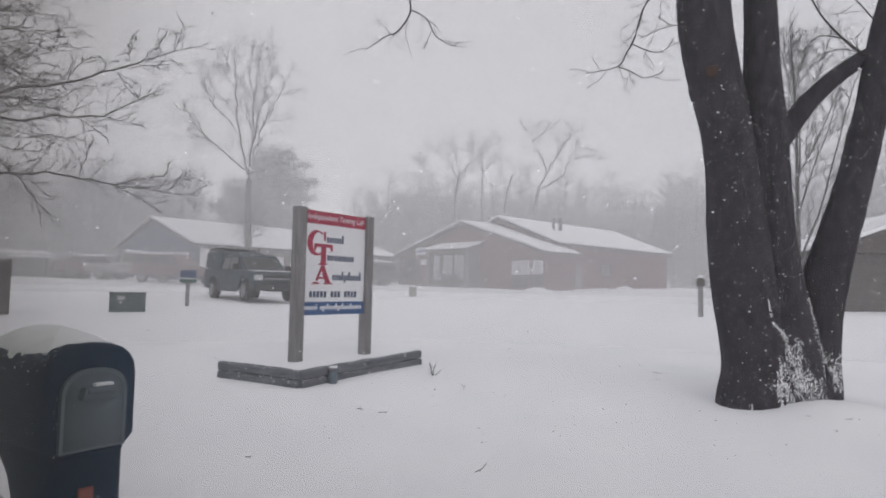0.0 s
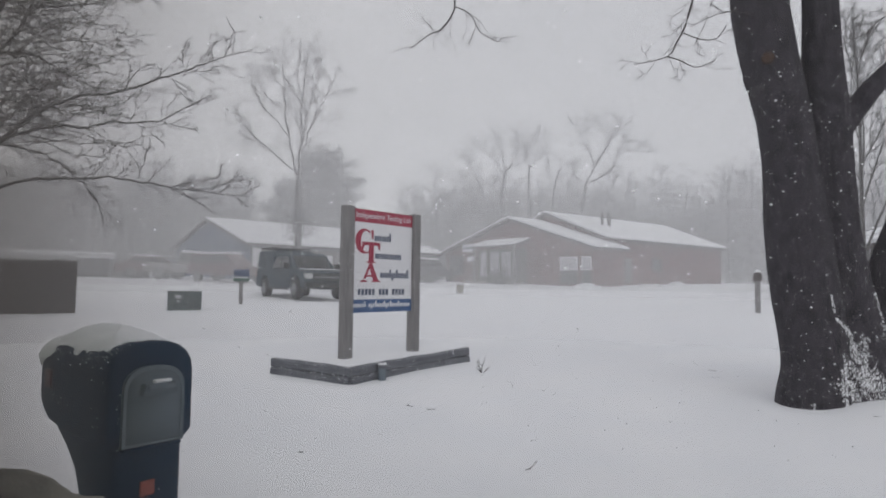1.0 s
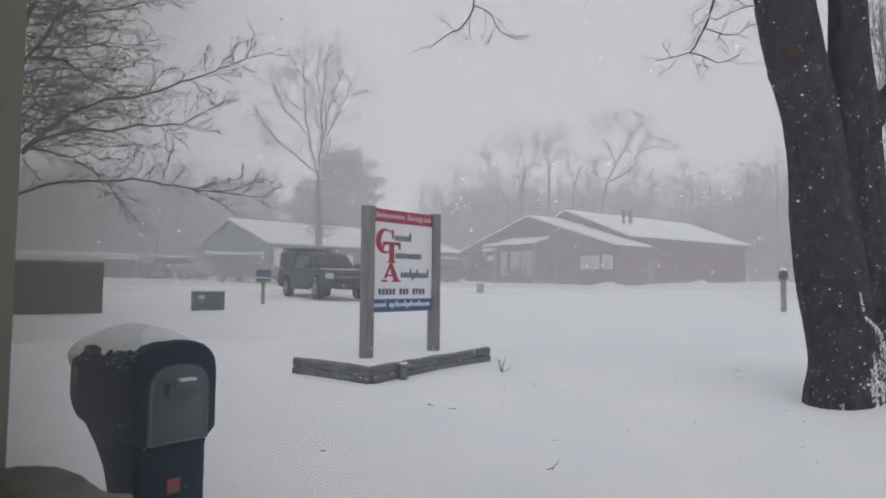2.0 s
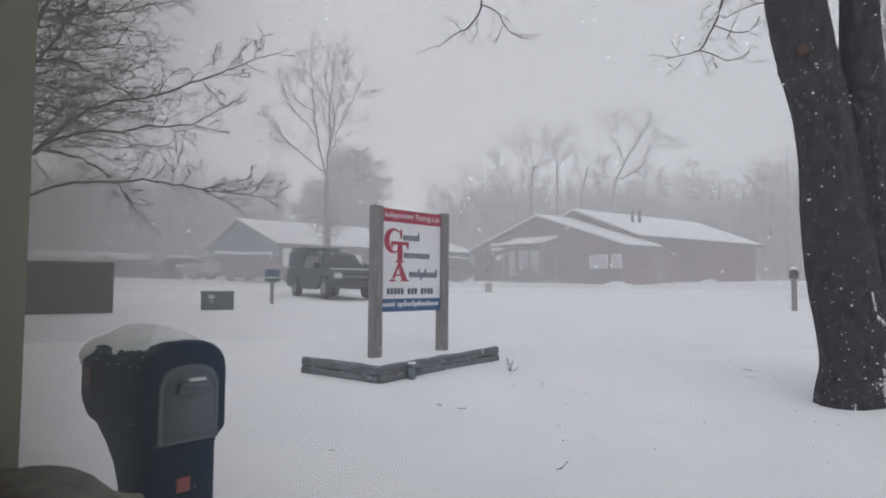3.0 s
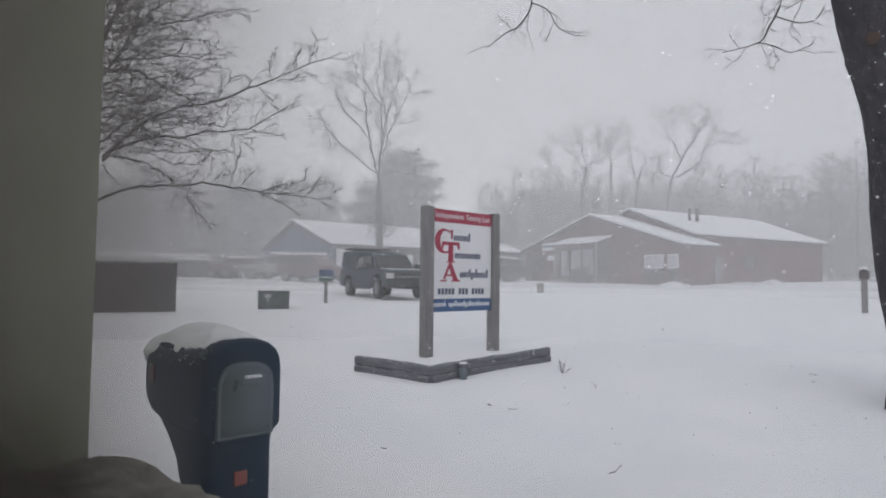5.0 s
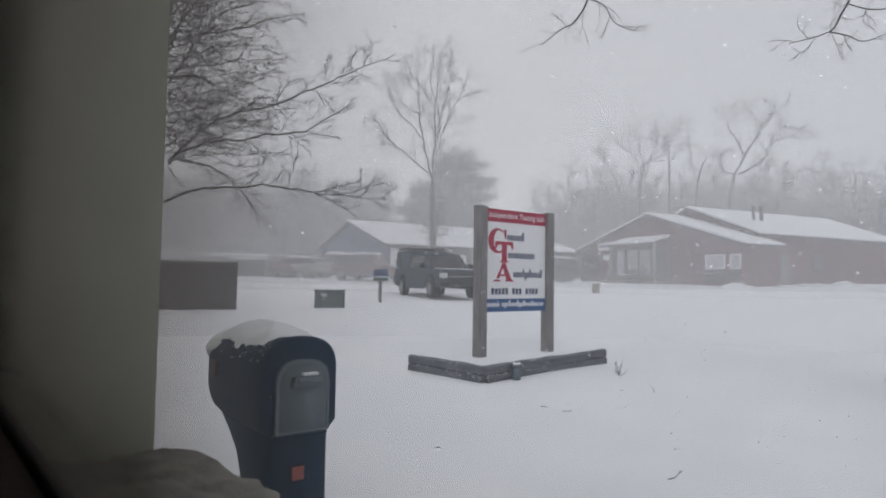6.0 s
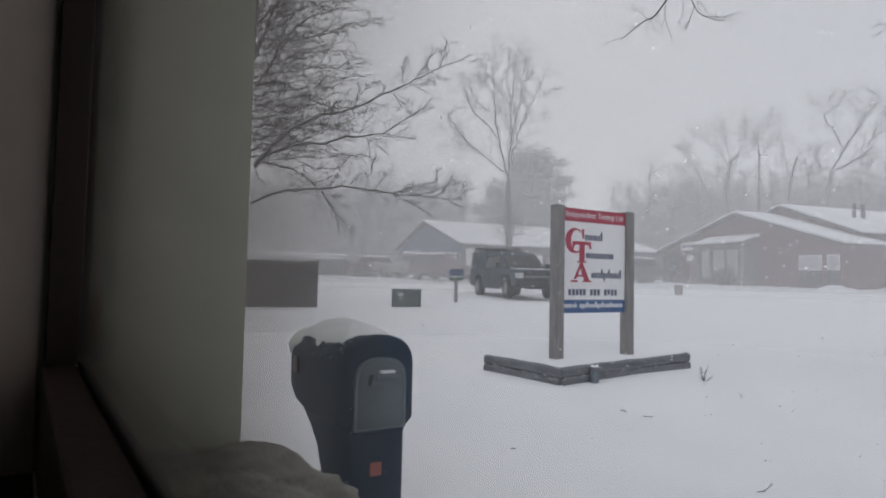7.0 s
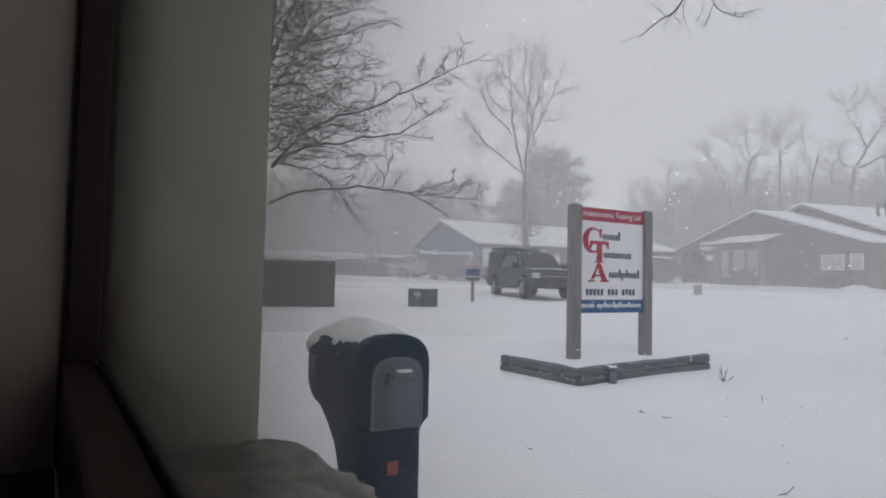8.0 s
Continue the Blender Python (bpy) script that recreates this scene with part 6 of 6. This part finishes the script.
# ---- snow lying on the mailbox and on the ledge ----
def build_mailbox_snow():
    bm = bmesh.new()
    rows = []
    nx, ny = 72, 110
    for j in range(ny + 1):
        row = []
        for i in range(nx + 1):
            u, y = -1 + 2 * i / nx, 0.02 + 0.5 * j / ny
            x = u * 0.127
            r = 0.132 * 0.75
            roof = MB_TOP - r + r * max(0.0, 1 - abs(x / 0.132) ** 2.5) ** 0.5
            ragged = 0.26 * noise.noise((x * 15, y * 11, 1.0)) + 0.1 * noise.noise((x * 38, y * 30, 5.0))
            edge = min((0.95 - abs(u)) * 1.15, (y - 0.02) / 0.16, (0.47 - y) / 0.12)
            edge = edge + ragged * max(0.15, 1 - edge) - 0.12
            t = max(-0.5, min(1, edge))
            h = 0.04 * t ** 0.95 * (1.0 + 0.15 * noise.noise((x * 12, y * 12, 2.0))) if t > 0 else 0.012 * t
            row.append(bm.verts.new((x, y, roof + h)))
        rows.append(row)
    for a, b in zip(rows, rows[1:]):
        for i in range(nx):
            bm.faces.new((a[i], a[i + 1], b[i + 1], b[i]))
    ext = bmesh.ops.extrude_face_region(bm, geom=list(bm.faces))
    for v in ext["geom"]:
        if isinstance(v, bmesh.types.BMVert):
            v.co.z -= 0.035
            v.co.x *= 0.93
    bmesh.ops.recalc_face_normals(bm, faces=bm.faces)
    part("snow_cap", bm, SNOWCAP, MAILBOX_THING, "thick ragged cap of snow", True)
    rim = Limbs()
    rng = random.Random(12)
    while len(rim.v) < 800 * 18:
        u, y = rng.uniform(-1, 1), rng.uniform(-0.005, 0.5)
        x = u * 0.131
        edge = min((0.95 - abs(u)) * 1.15, (y - 0.02) / 0.16, (0.47 - y) / 0.12)
        edge += (0.26 * noise.noise((x * 15, y * 11, 1.0)) + 0.1 * noise.noise((x * 38, y * 30, 5.0))) * max(0.15, 1 - edge) - 0.12
        if edge > 0.12 or rng.random() > math.exp(9 * min(edge, 0.0)):
            continue
        r = 0.132 * 0.75
        p = Vector((x, y, MB_TOP - r + r * max(0.0, 1 - abs(x / 0.132) ** 2.5) ** 0.5))
        q = Vector((x * 6, 0, 1)).normalized()
        w = 0.0006 + 0.0024 * rng.random() ** 2
        rim.tube([p - q * w, p + q * w * 0.5, p + q * w], w, w * 0.4, 6)
    tagged(rim.mesh("loose_snow", SNOWCAP, MAILBOX_THING), "loose grains along the edge of the snow cap", kind="stuff")
    part("snow_ridge", box(-0.012, 0.042, -0.05, -0.026, -0.308, -0.296, 0.005), SNOWCAP, MAILBOX_THING, "small ridge of snow on the handle", True)


build_mailbox_snow()


def build_falling_snow():
    rng = np.random.default_rng(4)
    n = 6500
    yaw = np.radians(rng.uniform(-40, 52, n))
    r = 8.5 * rng.random(n) ** (1 / 2.2)
    el = np.tan(np.radians(rng.uniform(-14, 26, n)))
    keep = (r > 2.6) & (el * r + EYE > 0.1 + 0.036 * r)
    yaw, r, el = yaw[keep], r[keep], el[keep]
    c = np.stack([-np.sin(yaw) * r, np.cos(yaw) * r, EYE + el * r], 1)
    s = (0.0022 + 0.0055 * rng.random(len(c)) ** 2)[:, None]
    shape = np.array([(1, 0, 0), (-1, 0, 0), (0, 1, 0), (0, -1, 0), (0, 0, 0.7), (0, 0, -0.7)])
    v = (c[:, None, :] + shape[None] * s[:, None, :] * rng.uniform(0.6, 1.3, (len(c), 6, 1))).reshape(-1, 3)
    faces = [(0, 2, 4), (2, 1, 4), (1, 3, 4), (3, 0, 4), (2, 0, 5), (1, 2, 5), (3, 1, 5), (0, 3, 5)]
    f = [(6 * i + a, 6 * i + b, 6 * i + d) for i in range(len(c)) for a, b, d in faces]
    me = bpy.data.meshes.new("falling_snow")
    me.from_pydata(v.tolist(), [], f)
    me.materials.append(FLAKE)
    tagged(new("falling_snow", me), "white snowflakes hanging in the air", "snowfall", kind="stuff")


build_falling_snow()


# ---- haze of the snowfall, put in as pale see-through sheets ----
def build_veils():
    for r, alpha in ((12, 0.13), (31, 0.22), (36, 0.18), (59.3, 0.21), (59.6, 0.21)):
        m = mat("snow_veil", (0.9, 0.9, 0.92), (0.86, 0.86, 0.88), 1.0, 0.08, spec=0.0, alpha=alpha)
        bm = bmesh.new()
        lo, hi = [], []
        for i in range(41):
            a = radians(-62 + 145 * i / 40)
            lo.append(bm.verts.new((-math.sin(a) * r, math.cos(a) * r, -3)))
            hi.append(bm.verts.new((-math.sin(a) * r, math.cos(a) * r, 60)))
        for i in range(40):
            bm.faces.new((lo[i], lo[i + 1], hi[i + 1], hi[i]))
        tagged(link("snow_haze", bm, m, smooth=True), "thin white see-through sheet standing in for the haze of falling snow", "snowfall", kind="stuff")


build_veils()
